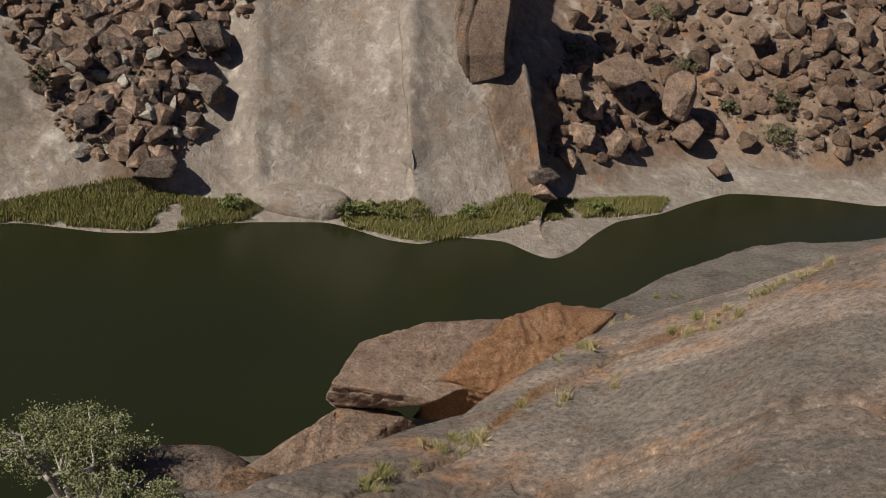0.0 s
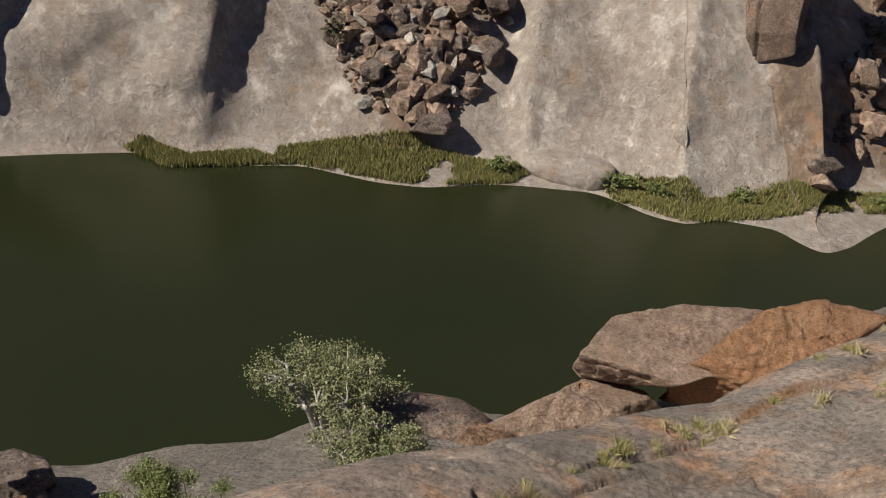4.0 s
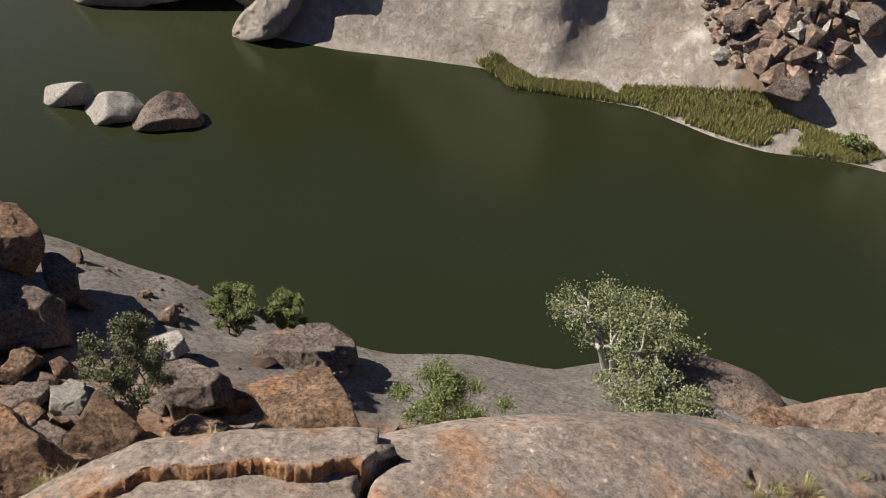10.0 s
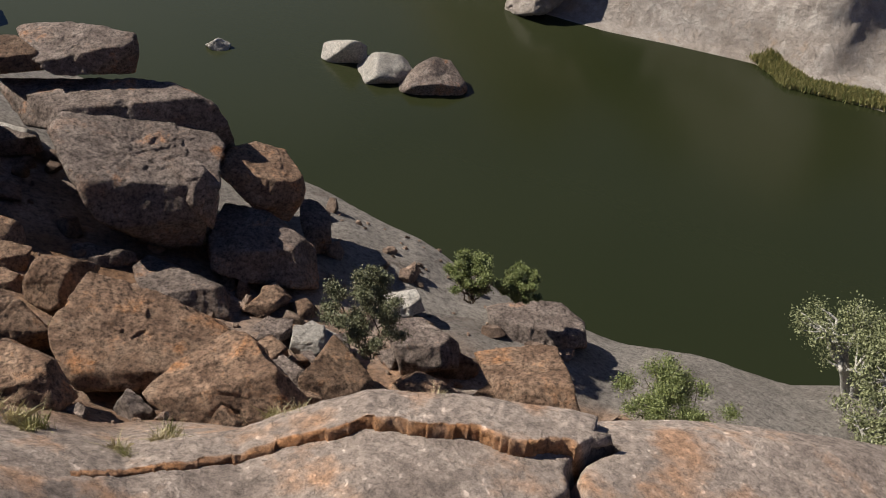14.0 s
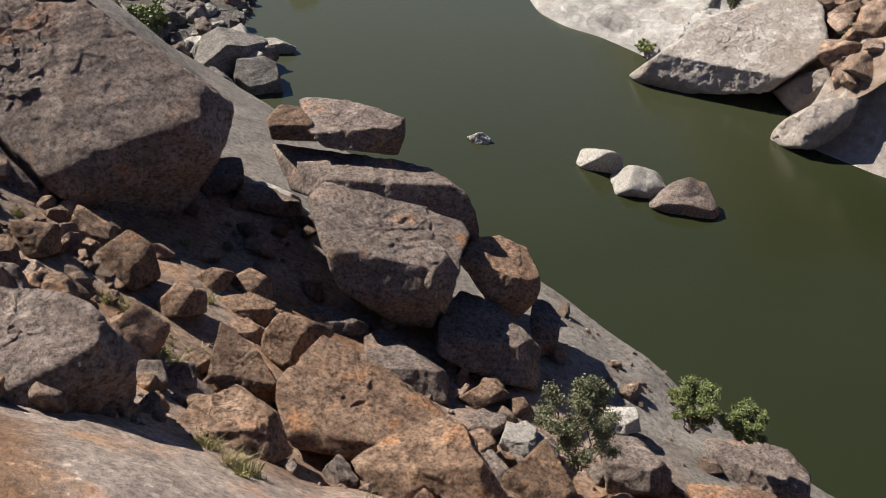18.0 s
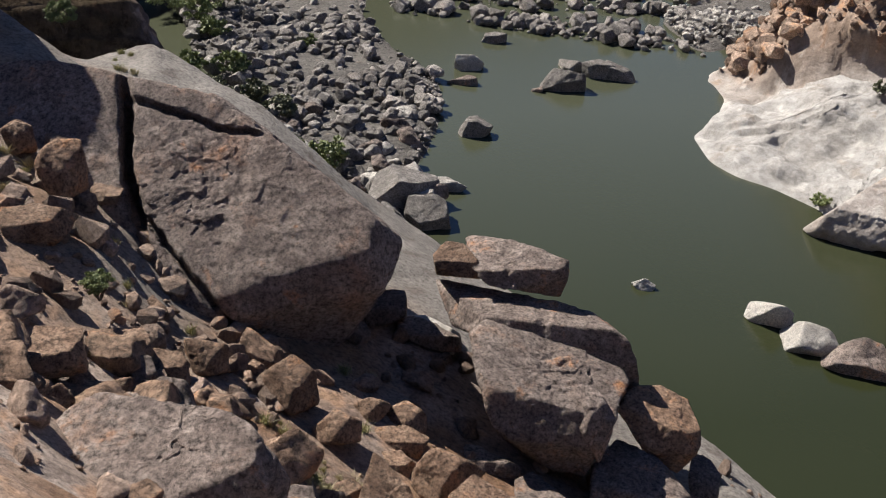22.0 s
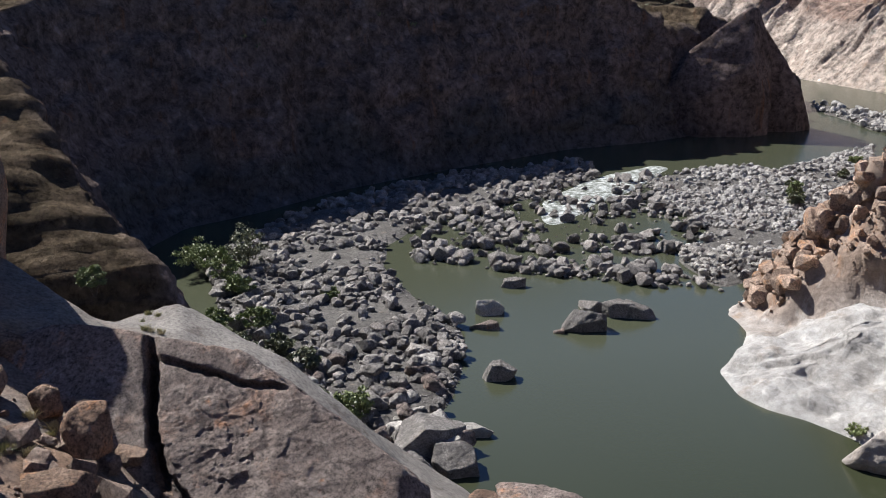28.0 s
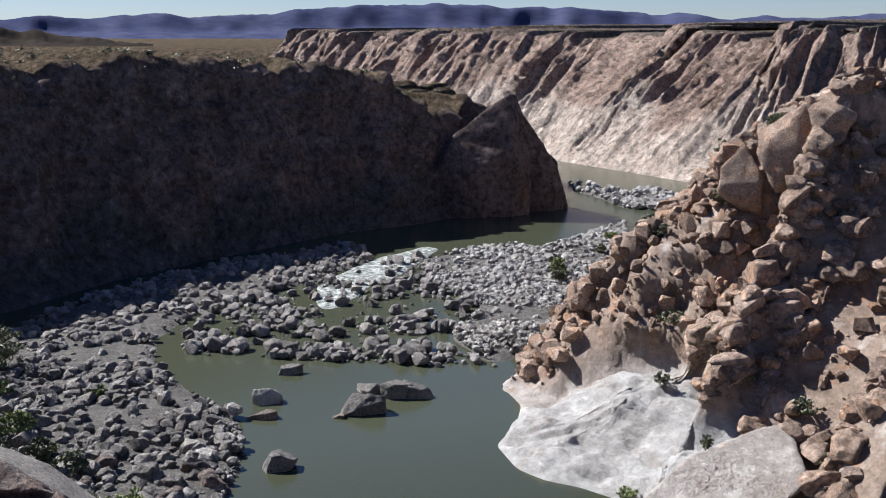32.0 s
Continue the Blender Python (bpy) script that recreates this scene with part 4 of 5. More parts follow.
hewn(-40.2, -4.3, 21.4, 96, 35, ((-163, 0.59), (-96, 0.45), (-1, 0.65), (74, 0.48), (135, 0.5)), 1.2, 0.1, 52, 0, "round", "red")
hewn(-40.5, -9.5, 24.6, 103, 31, ((-112, 0.54), (-50, 0.53), (16, 0.47), (99, 0.61), (171, 0.47)), 1.0, 0.1, 52, 0, "round", "red")
hewn(-33.1, -7.7, 26.8, 103, 34, ((-105, 0.38), (-79, 0.34), (15, 0.8), (82, 0.36), (171, 0.78)), 1.0, -0.02, 52, 0, "slab", "red")
hewn(-48.8, -13.5, 26.7, 105, 25, ((-138, 1.21), (-68, 1.28), (-12, 0.98), (23, 1.08), (100, 1.41), (172, 1.08)), 2.0, 0.1, 52, 0, "round", "red")
hewn(-51.3, -10.1, 24.4, 101, 26, ((-166, 1.43), (-110, 1.05), (-50, 1.38), (64, 0.99), (91, 0.97)), 2.7, -0.02, 52, 0, "slab", "red")
hewn(-57.3, -9.5, 24.6, 99, 24, ((-176, 1.16), (-144, 1.24), (-72, 1.71), (2, 1.37), (84, 1.65), (139, 1.27)), 2.4, 0.1, 52, 0, "round", "red")
hewn(-60.9, -12.1, 25.1, 101, 22, ((-167, 0.82), (-83, 1.02), (0, 0.79), (69, 0.84), (114, 0.86)), 1.6, 0.1, 52, 0, "round", "red")
hewn(-68.2, -16.0, 26.3, 103, 19, ((-178, 1.84), (-120, 0.81), (-103, 0.94), (-10, 1.94), (52, 0.97), (90, 1.23)), 3.0, -0.02, 52, 0, "slab", "red")
hewn(-60.9, -15.2, 26.8, 104, 20, ((-136, 1.03), (-42, 1.08), (14, 1.04), (106, 1.12), (173, 0.99)), 2.0, -0.02, 52, 0, "slab", "red")
hewn(-62.6, -6.7, 21.3, 96, 24, ((-179, 0.48), (-91, 0.6), (1, 0.48), (85, 0.6)), 0.9, -0.02, 52, 0, "block", "pale")
hewn(-49.3, -4.6, 19.8, 95, 31, ((-162, 0.64), (-104, 0.57), (-26, 0.73), (43, 0.59), (127, 0.69)), 1.4, -0.02, 52, 0, "block", "red")
hewn(-26.8, 11.7, 18.6, 66, 47, ((-133, 2.18), (-99, 1.58), (-84, 1.74), (-3, 2.68), (39, 1.71), (67, 1.92), (115, 1.85), (130, 2.04)), 3.4, 0.03, 48, -8, "block", "red")
hewn(-30.0, 18.6, 12.4, 58, 47, ((-162, 1.65), (-95, 1.33), (-71, 1.58), (37, 1.19), (50, 1.38), (144, 1.44)), 3.5, -0.12, 40, 16, "shard", "red")
hewn(-34.1, 19.3, 11.0, 60, 45, ((-131, 0.89), (-64, 0.77), (13, 0.97), (89, 0.83), (168, 0.85)), 1.6, -0.02, 52, 0, "block", "pale")
hewn(-25.3, 26.6, 11.9, 44, 46, ((-143, 1.78), (-134, 1.75), (-74, 2.29), (21, 1.87), (29, 1.84), (97, 1.72), (108, 1.84)), 4.4, -0.02, 60, -10, "block", "red")
hewn(-27.7, 22.3, 11.2, 51, 47, ((-126, 1.1), (-101, 0.65), (-69, 1.28), (46, 1.02), (75, 0.83), (120, 1.23)), 2.3, -0.02, 50, 0, "block", "red")
hewn(-26.1, 24.9, 10.7, 46, 47, ((-115, 0.7), (-102, 0.64), (18, 0.88), (74, 0.86), (135, 0.79)), 2.2, 0.08, 60, 0, "block", "red")
hewn(-33.3, 10.7, 14.5, 72, 45, ((-177, 0.83), (-94, 0.62), (-55, 0.55), (83, 0.59), (113, 0.52)), 1.4, -0.02, 52, 0, "block", "red")
hewn(-32.2, 34.0, 6.4, 43, 43, ((-150, 2.69), (-86, 1.34), (-74, 1.52), (12, 2.49), (61, 1.69), (98, 1.34), (112, 1.6)), 3.1, -0.07, 50, 0, "block", "grey")
hewn(-36.1, 26.5, 8.4, 54, 43, ((-157, 1.06), (-63, 0.76), (28, 1.05), (103, 0.75)), 2.4, -0.02, 52, 0, "block", "pale")
hewn(-31.5, 24.7, 10.2, 52, 45, ((-160, 1.65), (-78, 1.46), (3, 1.77), (58, 1.12), (103, 1.55)), 3.6, -0.02, 50, 0, "block", "grey")
hewn(-38.0, 18.7, 10.3, 64, 43, ((-108, 0.56), (-54, 0.44), (81, 0.48), (116, 0.37)), 1.2, -0.02, 52, 0, "block", "red")
hewn(-36.4, 18.3, 10.4, 63, 44, ((-131, 0.62), (-91, 0.49), (-11, 0.72), (66, 0.59), (127, 0.6)), 1.4, -0.02, 52, 0, "block", "grey")
hewn(-39.1, 20.1, 9.7, 63, 42, ((-173, 0.66), (-94, 0.73), (-17, 0.7), (42, 0.6), (111, 0.77)), 1.3, 0.2, 52, 0, "round", "red")
hewn(-41.3, 18.5, 9.7, 66, 42, ((-152, 0.35), (-41, 0.46), (12, 0.32), (126, 0.51)), 0.8, 0.2, 52, 0, "round", "red")
hewn(-31.6, 16.6, 12.5, 62, 46, ((-153, 0.67), (-112, 0.5), (-51, 0.99), (49, 0.54), (116, 0.89)), 2.0, -0.02, 52, 0, "slab", "grey")
hewn(-23.1, 31.7, 7.7, 36, 47, ((-152, 0.64), (-74, 0.54), (-3, 0.62), (77, 0.57), (139, 0.53)), 1.2, 0.2, 52, 0, "round", "red")
hewn(-37.4, 20.9, 9.7, 61, 43, ((-168, 0.64), (-108, 0.53), (-36, 0.67), (40, 0.58), (109, 0.61)), 1.4, 0.2, 52, 0, "round", "red")
hewn(-33.6, 15.2, 12.2, 66, 46, ((-153, 1.53), (-81, 0.86), (1, 1.34), (54, 1.11), (117, 0.93)), 2.6, 0.03, 52, 0, "block", "red")
hewn(-40.3, 18.7, 9.8, 65, 42, ((-137, 0.5), (-36, 0.36), (26, 0.43), (160, 0.31)), 0.8, 0.1, 52, 0, "round", "red")
hewn(-38.3, 19.2, 10.3, 63, 43, ((-111, 0.8), (-54, 0.57), (55, 0.91), (124, 0.56)), 2.0, -0.02, 52, 0, "slab", "red")
hewn(-34.7, 20.1, 10.2, 60, 45, ((-160, 0.83), (-106, 0.66), (-59, 0.87), (59, 0.71), (116, 0.87)), 1.8, -0.02, 52, 0, "block", "pale")
hewn(-35.4, 18.1, 11.1, 63, 44, ((-124, 0.82), (-75, 0.48), (-17, 0.77), (87, 0.65), (139, 0.56)), 1.3, -0.02, 52, 0, "block", "grey")
hewn(-57.5, 11.6, 11.8, 79, 33, ((-117, 0.86), (-94, 0.94), (8, 2.08), (67, 0.78), (88, 0.99), (179, 1.99)), 2.5, -0.02, 55, 0, "block", "grey")
hewn(-58.5, 8.9, 13.4, 81, 32, ((-124, 1.32), (-73, 1.08), (6, 1.43), (81, 1.27), (160, 1.26)), 2.7, -0.02, 50, 0, "block", "grey")
hewn(-58.4, 11.9, 11.3, 78, 33, ((-145, 1.5), (-103, 1.01), (-13, 1.93), (60, 1.06), (96, 1.14)), 3.0, -0.02, 55, 0, "slab", "pale")
hewn(-55.6, 12.1, 10.8, 78, 35, ((-169, 0.76), (-88, 0.59), (18, 0.75), (99, 0.6)), 1.5, 0.2, 52, 0, "round", "grey")
hewn(-28.4, 0.9, 21.0, 88, 46, ((-168, 0.81), (-101, 0.39), (-32, 0.78), (44, 0.49), (88, 0.44)), 1.2, -0.02, 55, 0, "slab", "red")
hewn(-28.3, 1.6, 21.7, 87, 45, ((-165, 0.32), (-86, 0.33), (4, 0.33), (101, 0.33)), 0.7, -0.02, 52, 0, "block", "pale")
hewn(-0.4, 57.0, 11.1, 0, 34, ((-127, 5.36), (-82, 2.61), (-72, 2.14), (-56, 2.35), (-37, 2.82), (27, 6.61), (103, 2.96), (116, 2.65), (157, 3.97)), 8.8, -0.24, 50, 0, "slab", "brown", where="on the granite dome", under=-58)
hewn(5.6, 57.2, 12.8, -5, 33, ((-78, 3.87), (-56, 1.71), (-46, 1.53), (-35, 2.15), (95, 3.84), (116, 2.75), (147, 2.22)), 5.9, 0.1, 45, 0, "block", "orange", where="on the granite dome")
hewn(-5.5, 52.3, 7.6, 6, 39, ((-105, 3.62), (-64, 1.35), (59, 4.41), (95, 2.16), (128, 1.28), (131, 1.43)), 5.0, 0.2, 60, 0, "slab", "brown", where="on the granite dome")
hewn(-9.4, 48.7, 6.5, 11, 41, ((-142, 1.54), (-65, 0.77), (-58, 0.75), (51, 1.53), (89, 1.08), (150, 1.17)), 2.8, 0.1, 50, 0, "block", "red", where="on the granite dome")
hewn(-17.5, 14.5, 23.4, 50, 49, ((-125, 2.96), (-84, 0.48), (-81, 0.62), (31, 5.06), (90, 0.61), (108, 1.27), (140, 2.92)), 1.6, 0.2, 62, 0, "slab", "sheet", where="on the granite dome")
hewn(-86.8, 67.3, 3.5, 52, 23, ((-108, 7.29), (-86, 5.01), (-77, 4.18), (-43, 5.71), (21, 9.53), (108, 4.99), (121, 3.98), (137, 4.03)), 8.5, -0.15, 45, 0, "slab", "bank", where="at the foot of the far bank")
hewn(-73.7, 68.6, 1.4, 47, 26, ((-124, 3.6), (-80, 2.37), (-41, 2.1), (-10, 3.23), (110, 2.28), (132, 1.7), (155, 2.39)), 6.0, 0.1, 50, 0, "round", "bank", where="at the foot of the far bank")
hewn(-80.8, 72.8, 1.1, 48, 24, ((-119, 2.2), (-62, 1.84), (43, 2.83), (125, 1.45), (140, 1.72)), 5.2, 0.1, 50, 0, "round", "bank", where="at the foot of the far bank")
hewn(-29.1, 95.1, 3.4, 17, 25, ((-90, 1.01), (-85, 0.91), (-25, 1.62), (39, 1.86), (105, 1.08), (139, 1.28)), 2.6, 0.1, 55, 0, "block", "grey", where="at the foot of the far bank")
hewn(25.7, 130.0, 8.1, -11, 18, ((-174, 1.8), (-136, 2.47), (-91, 2.99), (-12, 2.03), (17, 2.07), (80, 2.98), (135, 2.69)), 3.3, 0.1, 50, 0, "round", "brown", where="in the rubble of the far bank")
hewn(27.6, 128.4, 4.3, -12, 19, ((-116, 1.59), (-22, 1.37), (59, 1.58), (152, 1.38)), 3.0, 0.0, 50, 0, "block", "brown", where="in the rubble of the far bank")
hewn(17.7, 129.9, 10.1, -8, 17, ((-132, 2.07), (-57, 1.72), (42, 2.12), (123, 1.72)), 4.9, 0.0, 50, 0, "block", "brown", where="in the rubble of the far bank")
hewn(31.6, 124.3, 1.7, -14, 21, ((-123, 0.83), (-55, 0.89), (44, 0.87), (132, 0.91)), 2.2, 0.0, 50, 0, "block", "brown", where="in the rubble of the far bank")
hewn(11.6, 119.0, 10.3, -6, 18, ((-159, 0.89), (-63, 1.33), (28, 0.89), (114, 1.34)), 2.2, 0.0, 50, 0, "block", "brown", where="in the rubble of the far bank")
hewn(36.4, 143.1, 13.9, -14, 14, ((-148, 1.26), (-82, 1.12), (-15, 1.25), (54, 1.22), (141, 1.23)), 2.4, 0.0, 50, 0, "round", "brown", where="in the rubble of the far bank")
hewn(-38.8, 100.5, 11.2, 21, 20, ((-113, 0.73), (-56, 0.94), (36, 0.84), (130, 0.96)), 2.3, 0.0, 50, 0, "block", "brown", where="in the rubble of the far bank")
hewn(-36.7, 96.2, 7.2, 21, 23, ((-170, 1.17), (-73, 1.07), (-11, 1.08), (61, 1.1), (121, 1.02)), 2.0, 0.0, 50, 0, "block", "grey", where="in the rubble of the far bank")
hewn(-26.4, 104.1, 9.0, 14, 21, ((-148, 1.27), (-67, 1.49), (5, 1.22), (71, 1.3), (130, 1.39)), 2.4, 0.0, 50, 0, "round", "grey", where="in the rubble of the far bank")
hewn(-30.6, 104.5, 13.1, 16, 19, ((-141, 0.91), (-61, 1.17), (27, 0.93), (115, 1.16)), 2.4, 0.0, 50, 0, "block", "brown", where="in the rubble of the far bank")
hewn(-27.9, 108.1, 13.3, 14, 18, ((-153, 1.15), (-68, 1.54), (22, 1.15), (111, 1.53)), 2.7, 0.0, 50, 0, "block", "grey", where="in the rubble of the far bank")
boulder(-80.4, -24.3, 30.0, 13.0, 10.5, 27.0, 107, "block", "red", tilt=2, roll=2, where="standing tall at the edge of the slope", seed=16)
boulder(-14.0, 52.6, 2.6, 10.5, 6.5, 4.2, 15, "dome", "grey", where="at the water's edge")
boulder(-11.3, 46.3, 6.5, 3.0, 1.9, 0.8, 14, "slab", "dark")


# stones standing in the river
WATER_AT = "standing in the green river"
for x, y, w, d, h, yaw, hue in ((-73.8, 45.9, 4.1, 2.8, 2.6, 58, "pale"), (-69.3, 47.5, 4.4, 3.0, 3.4, 50, "pale"), (-65.7, 50, 4.9, 3.2, 2.9, 53, "grey"), (-80.6, 36.6, 1.9, 1.2, 1.2, 66, "pale"),
                                (-133.2, 44.3, 6.0, 3.4, 3.6, 72, "dark"), (-140.1, 48, 3.4, 2.2, 2.2, 71, "dark"), (-137.8, 50.4, 4, 2.8, 3.6, 70, "dark"), (-136, 53.4, 4.3, 2.2, 2.4, 69, "dark")):
    boulder(x, y, h * 0.12, w, d, h, yaw, "round" if hue == "pale" else "block", hue, tilt=10, roll=(w * 7) % 20 - 8, where=WATER_AT, group="boulders in the river")
for x, y, w, d, h, yaw, hue in ((-118.2, 28.7, 3.2, 2.2, 3.0, 76, "dark"), (-142.3, 33.2, 3.9, 2.7, 2.8, 77, "pale"), (-135.9, 31.3, 3.2, 1.6, 1.6, 77, "grey"), (-132.2, 40.4, 1.5, 0.9, 0.8, 73, "grey"),
                                (-153.8, 39.3, 3.0, 2.0, 2.0, 76, "dark"), (-103.7, 21.9, 4.0, 2.2, 1.5, 78, "pale"), (-96, 19, 4.5, 4, 3.6, 78, "dark"), (-100.5, 17.5, 6.5, 5, 5.6, 80, "dark")):
    boulder(x, y, h * 0.12, w, d, h, yaw, "block", hue, where=WATER_AT, group="boulders in the river")

# slabs at the foot of the far bank
FAR_AT = "at the foot of the far bank"
boulder(-0.6, 119.5, 20.5, 6.6, 3.4, 21, 10, "block", "brown", tilt=-46, roll=-6, where="standing out of the pale dome", group="rocks on the far bank", cracks=4, seed=35)
boulder(-15.5, 98.8, 0.6, 12, 7, 3.2, 8, "dome", "bank", where=FAR_AT, group="rocks on the far bank")


def hull_stone(seed, rounded):
    """An angular stone: the hull of a few points on a worn block."""
    rs = np.random.RandomState(seed)
    n = 26 if rounded else 15
    q = rs.normal(size=(n, 3))
    q /= (np.abs(q) ** (2.6 if rounded else 5.0)).sum(1)[:, None] ** (1 / (2.6 if rounded else 5.0))
    q = q * 0.5 * np.array((1, 0.6 + 0.35 * rs.rand(), 0.5 + 0.4 * rs.rand())) @ np.array(pose(0, 0, 0, rs.normal() * 15, rs.normal() * 15, 0).to_3x3()).T
    bm = bmesh.new()
    for co in q:
        bm.verts.new(co)
    res = bmesh.ops.convex_hull(bm, input=bm.verts)
    bmesh.ops.delete(bm, geom=list({g for g in res["geom_interior"] if isinstance(g, bmesh.types.BMVert)}), context="VERTS")
    bm.verts.index_update()
    out = np.array([v.co[:] for v in bm.verts]), np.array([[v.index for v in f.verts] for f in bm.faces])
    bm.free()
    return out


def joined(name, label, places, sizes, spins, templates, mat):
    """Many stones in one mesh."""
    vs, fs, at = [], [], 0
    for k, (c, sz, a) in enumerate(zip(places, sizes, spins)):
        p, f = templates(k, sz)
        ca, sa = math.cos(a), math.sin(a)
        q = p * sz
        vs.append(np.stack([q[:, 0] * ca - q[:, 1] * sa + c[0], q[:, 0] * sa + q[:, 1] * ca + c[1], q[:, 2] + c[2]], 1))
        fs.append(f + at)
        at += len(p)
    return tagged(new(name, rock_data(name, np.concatenate(vs), np.concatenate(fs), mat, False)), label, "stones", kind="stuff")


def strew(name, label, stuff_name, stuff_label, group, places, sizes, mats, mix_mat, shapes, seed, singles=290, sink=0.12, whole=1.4):
    """The nearest stones one by one, the rest in one mesh."""
    rs = np.random.RandomState(seed)
    order = np.argsort(np.hypot(places[:, 0], places[:, 1]) - sizes * 9)
    near, rest = order[:singles], order[singles:]
    data, chips = [], []
    for k in range(12):
        p, f = hull_stone(seed * 500 + k, shapes[k % len(shapes)] == "round")
        chips.append(rock_data(name, p, f, mats[k % len(mats)], False))
    for k in range(10):
        p, f = rock_shape(shapes[k % len(shapes)], seed * 100 + k, 4, (1, 0.62 + 0.4 * rs.rand(), 0.5 + 0.4 * rs.rand()), sharp=70, grain=1.5)
        data.append(rock_data(name, p, f, mats[k % len(mats)]))
    for k, i in enumerate(near):
        c, sz = places[i], sizes[i]
        ob = new(name, data[rs.randint(10)] if sz > whole else chips[rs.randint(12)])
        ob.matrix_world = pose(c[0], c[1], c[2] + sz * (0.3 - sink), rs.normal() * 14, rs.normal() * 14, rs.rand() * 360) @ Matrix.Diagonal((sz, sz, sz, 1))
        tagged(ob, label, "boulder", group)
    if len(rest):
        fine = [rock_shape(shapes[k % len(shapes)], seed * 200 + k, 3, (1, 0.6 + 0.4 * rs.rand(), 0.5 + 0.5 * rs.rand()), sharp=30, grain=1.6) for k in range(14)]
        plain = [hull_stone(seed * 300 + k, shapes[k % len(shapes)] == "round") for k in range(24)]
        c = places[rest].copy()
        c[:, 2] += sizes[rest] * (0.3 - sink)
        joined(stuff_name, stuff_label, c, sizes[rest], rs.rand(len(rest)) * 6.28, lambda k, sz: fine[k % 14] if sz > whole + 1.4 else plain[k % 24], mix_mat)


# ---- the gravel bars and the rapids ----
LEFT_BAR = [(-93, 15), (-96, 20), (-110, 20), (-122, 25), (-138, 28), (-150, 24), (-166, 21), (-182, 24), (-198, 34), (-214, 62), (-230, 80), (-247, 80), (-240, 52), (-224, 26), (-206, 8), (-190, 0), (-174, -7), (-150, -5), (-128, 1), (-110, 6)]
RIGHT_BAR = [(-146, 69), (-162, 70), (-178, 82), (-198, 83), (-226, 88), (-232, 115), (-224, 119), (-248, 158), (-228, 146), (-190, 116), (-168, 97), (-150, 80)]
BEND_BAR = [(-330, 186), (-309, 178), (-296, 178), (-272, 174), (-262, 186), (-282, 200), (-304, 202), (-300, 192)]
WEIR = [(-181, 28), (-171, 43), (-165, 55), (-152, 72), (-143, 69), (-154, 51), (-163, 39), (-170, 26)]
RAPIDS = [(-219, 58), (-228, 90), (-184, 84), (-164, 74), (-168, 52), (-183, 26), (-200, 32)]
FOAM = [(-209, 59), (-218, 66), (-230, 79), (-241, 96), (-236, 99), (-217, 84), (-202, 68), (-190, 60), (-188, 54), (-198, 56)]


def inside(poly, x, y):
    res = np.zeros(np.shape(x), bool)
    for (x0, y0), (x1, y1) in zip(poly, poly[1:] + poly[:1]):
        hit = ((y0 > y) != (y1 > y)) & (x < (x1 - x0) * (y - y0) / (y1 - y0 + 1e-9) + x0)
        res ^= hit
    return res


def blur(a, n):
    for _ in range(n):
        a = (a + np.roll(a, 1, 0) + np.roll(a, -1, 0) + np.roll(a, 1, 1) + np.roll(a, -1, 1)) / 5
    return a


def bar_sheet(name, label, polys, high, mat, step, box, sunk, wob, sandy=0.6, kind="structure"):
    gx, gy = np.meshgrid(np.arange(box[0], box[2], step), np.arange(box[1], box[3], step), indexing="ij")
    m = np.zeros(gx.shape)
    for p in polys:
        m = np.maximum(m, inside(p, gx, gy))
    m = blur(m, 6)
    z = -sunk + (high + sunk) * m + wob * vfbm(gx * 0.15, gy * 0.15, 0, 4)
    ob = grid_mesh(name, np.stack([gx, gy, z], 2), mat, np.full(gx.shape, 0.35), sandy * np.ones(gx.shape))
    return tagged(ob, label, "gravel", kind=kind)


# Gravel grey lowered so its colour holds the shadow between the stones.
GRAVEL = ((0.040, 0.036, 0.032), (0.075, 0.067, 0.060), (0.130, 0.117, 0.104), (0.26, 0.2, 0.14), 0.64, 0.0)
MAT_GRAVEL = zone_material("shadow_toned_gravel", GRAVEL, GRAVEL, SAND, 1.5, 1.0)
bar_sheet("gravel_bar", "grey gravel and sand bars, darkened for the shadow between strewn stones", [LEFT_BAR, RIGHT_BAR, BEND_BAR], 0.75, MAT_GRAVEL, 1.0, (-340, -40, -85, 210), 0.9, 0.25, 0.12)


def stones_in(poly, n, lo, hi, power, seed):
    rs = np.random.RandomState(seed)
    p = np.array(poly, float)
    out = []
    while len(out) < n:
        q = rs.rand(4000, 2) * (p.max(0) - p.min(0)) + p.min(0)
        keep = inside(poly, q[:, 0], q[:, 1]) & (rs.rand(4000) < 0.18 + 0.82 * (vfbm(q[:, 0] * 0.07, q[:, 1] * 0.07, seed, 3) > -0.2))
        out += q[keep].tolist()
    xy = np.array(out[:n])
    sz = lo + (hi - lo) * rs.rand(n) ** power
    return xy, sz


def strewn_sets(sets, *names):
    xy = np.concatenate([q[0] for q in sets])
    zz = np.concatenate([np.full(len(q[0]), q[2]) for q in sets])
    strew(*names[:5], np.column_stack([xy, zz]), np.concatenate([q[1] for q in sets]), *names[5:], sink=0.0, whole=2.3)


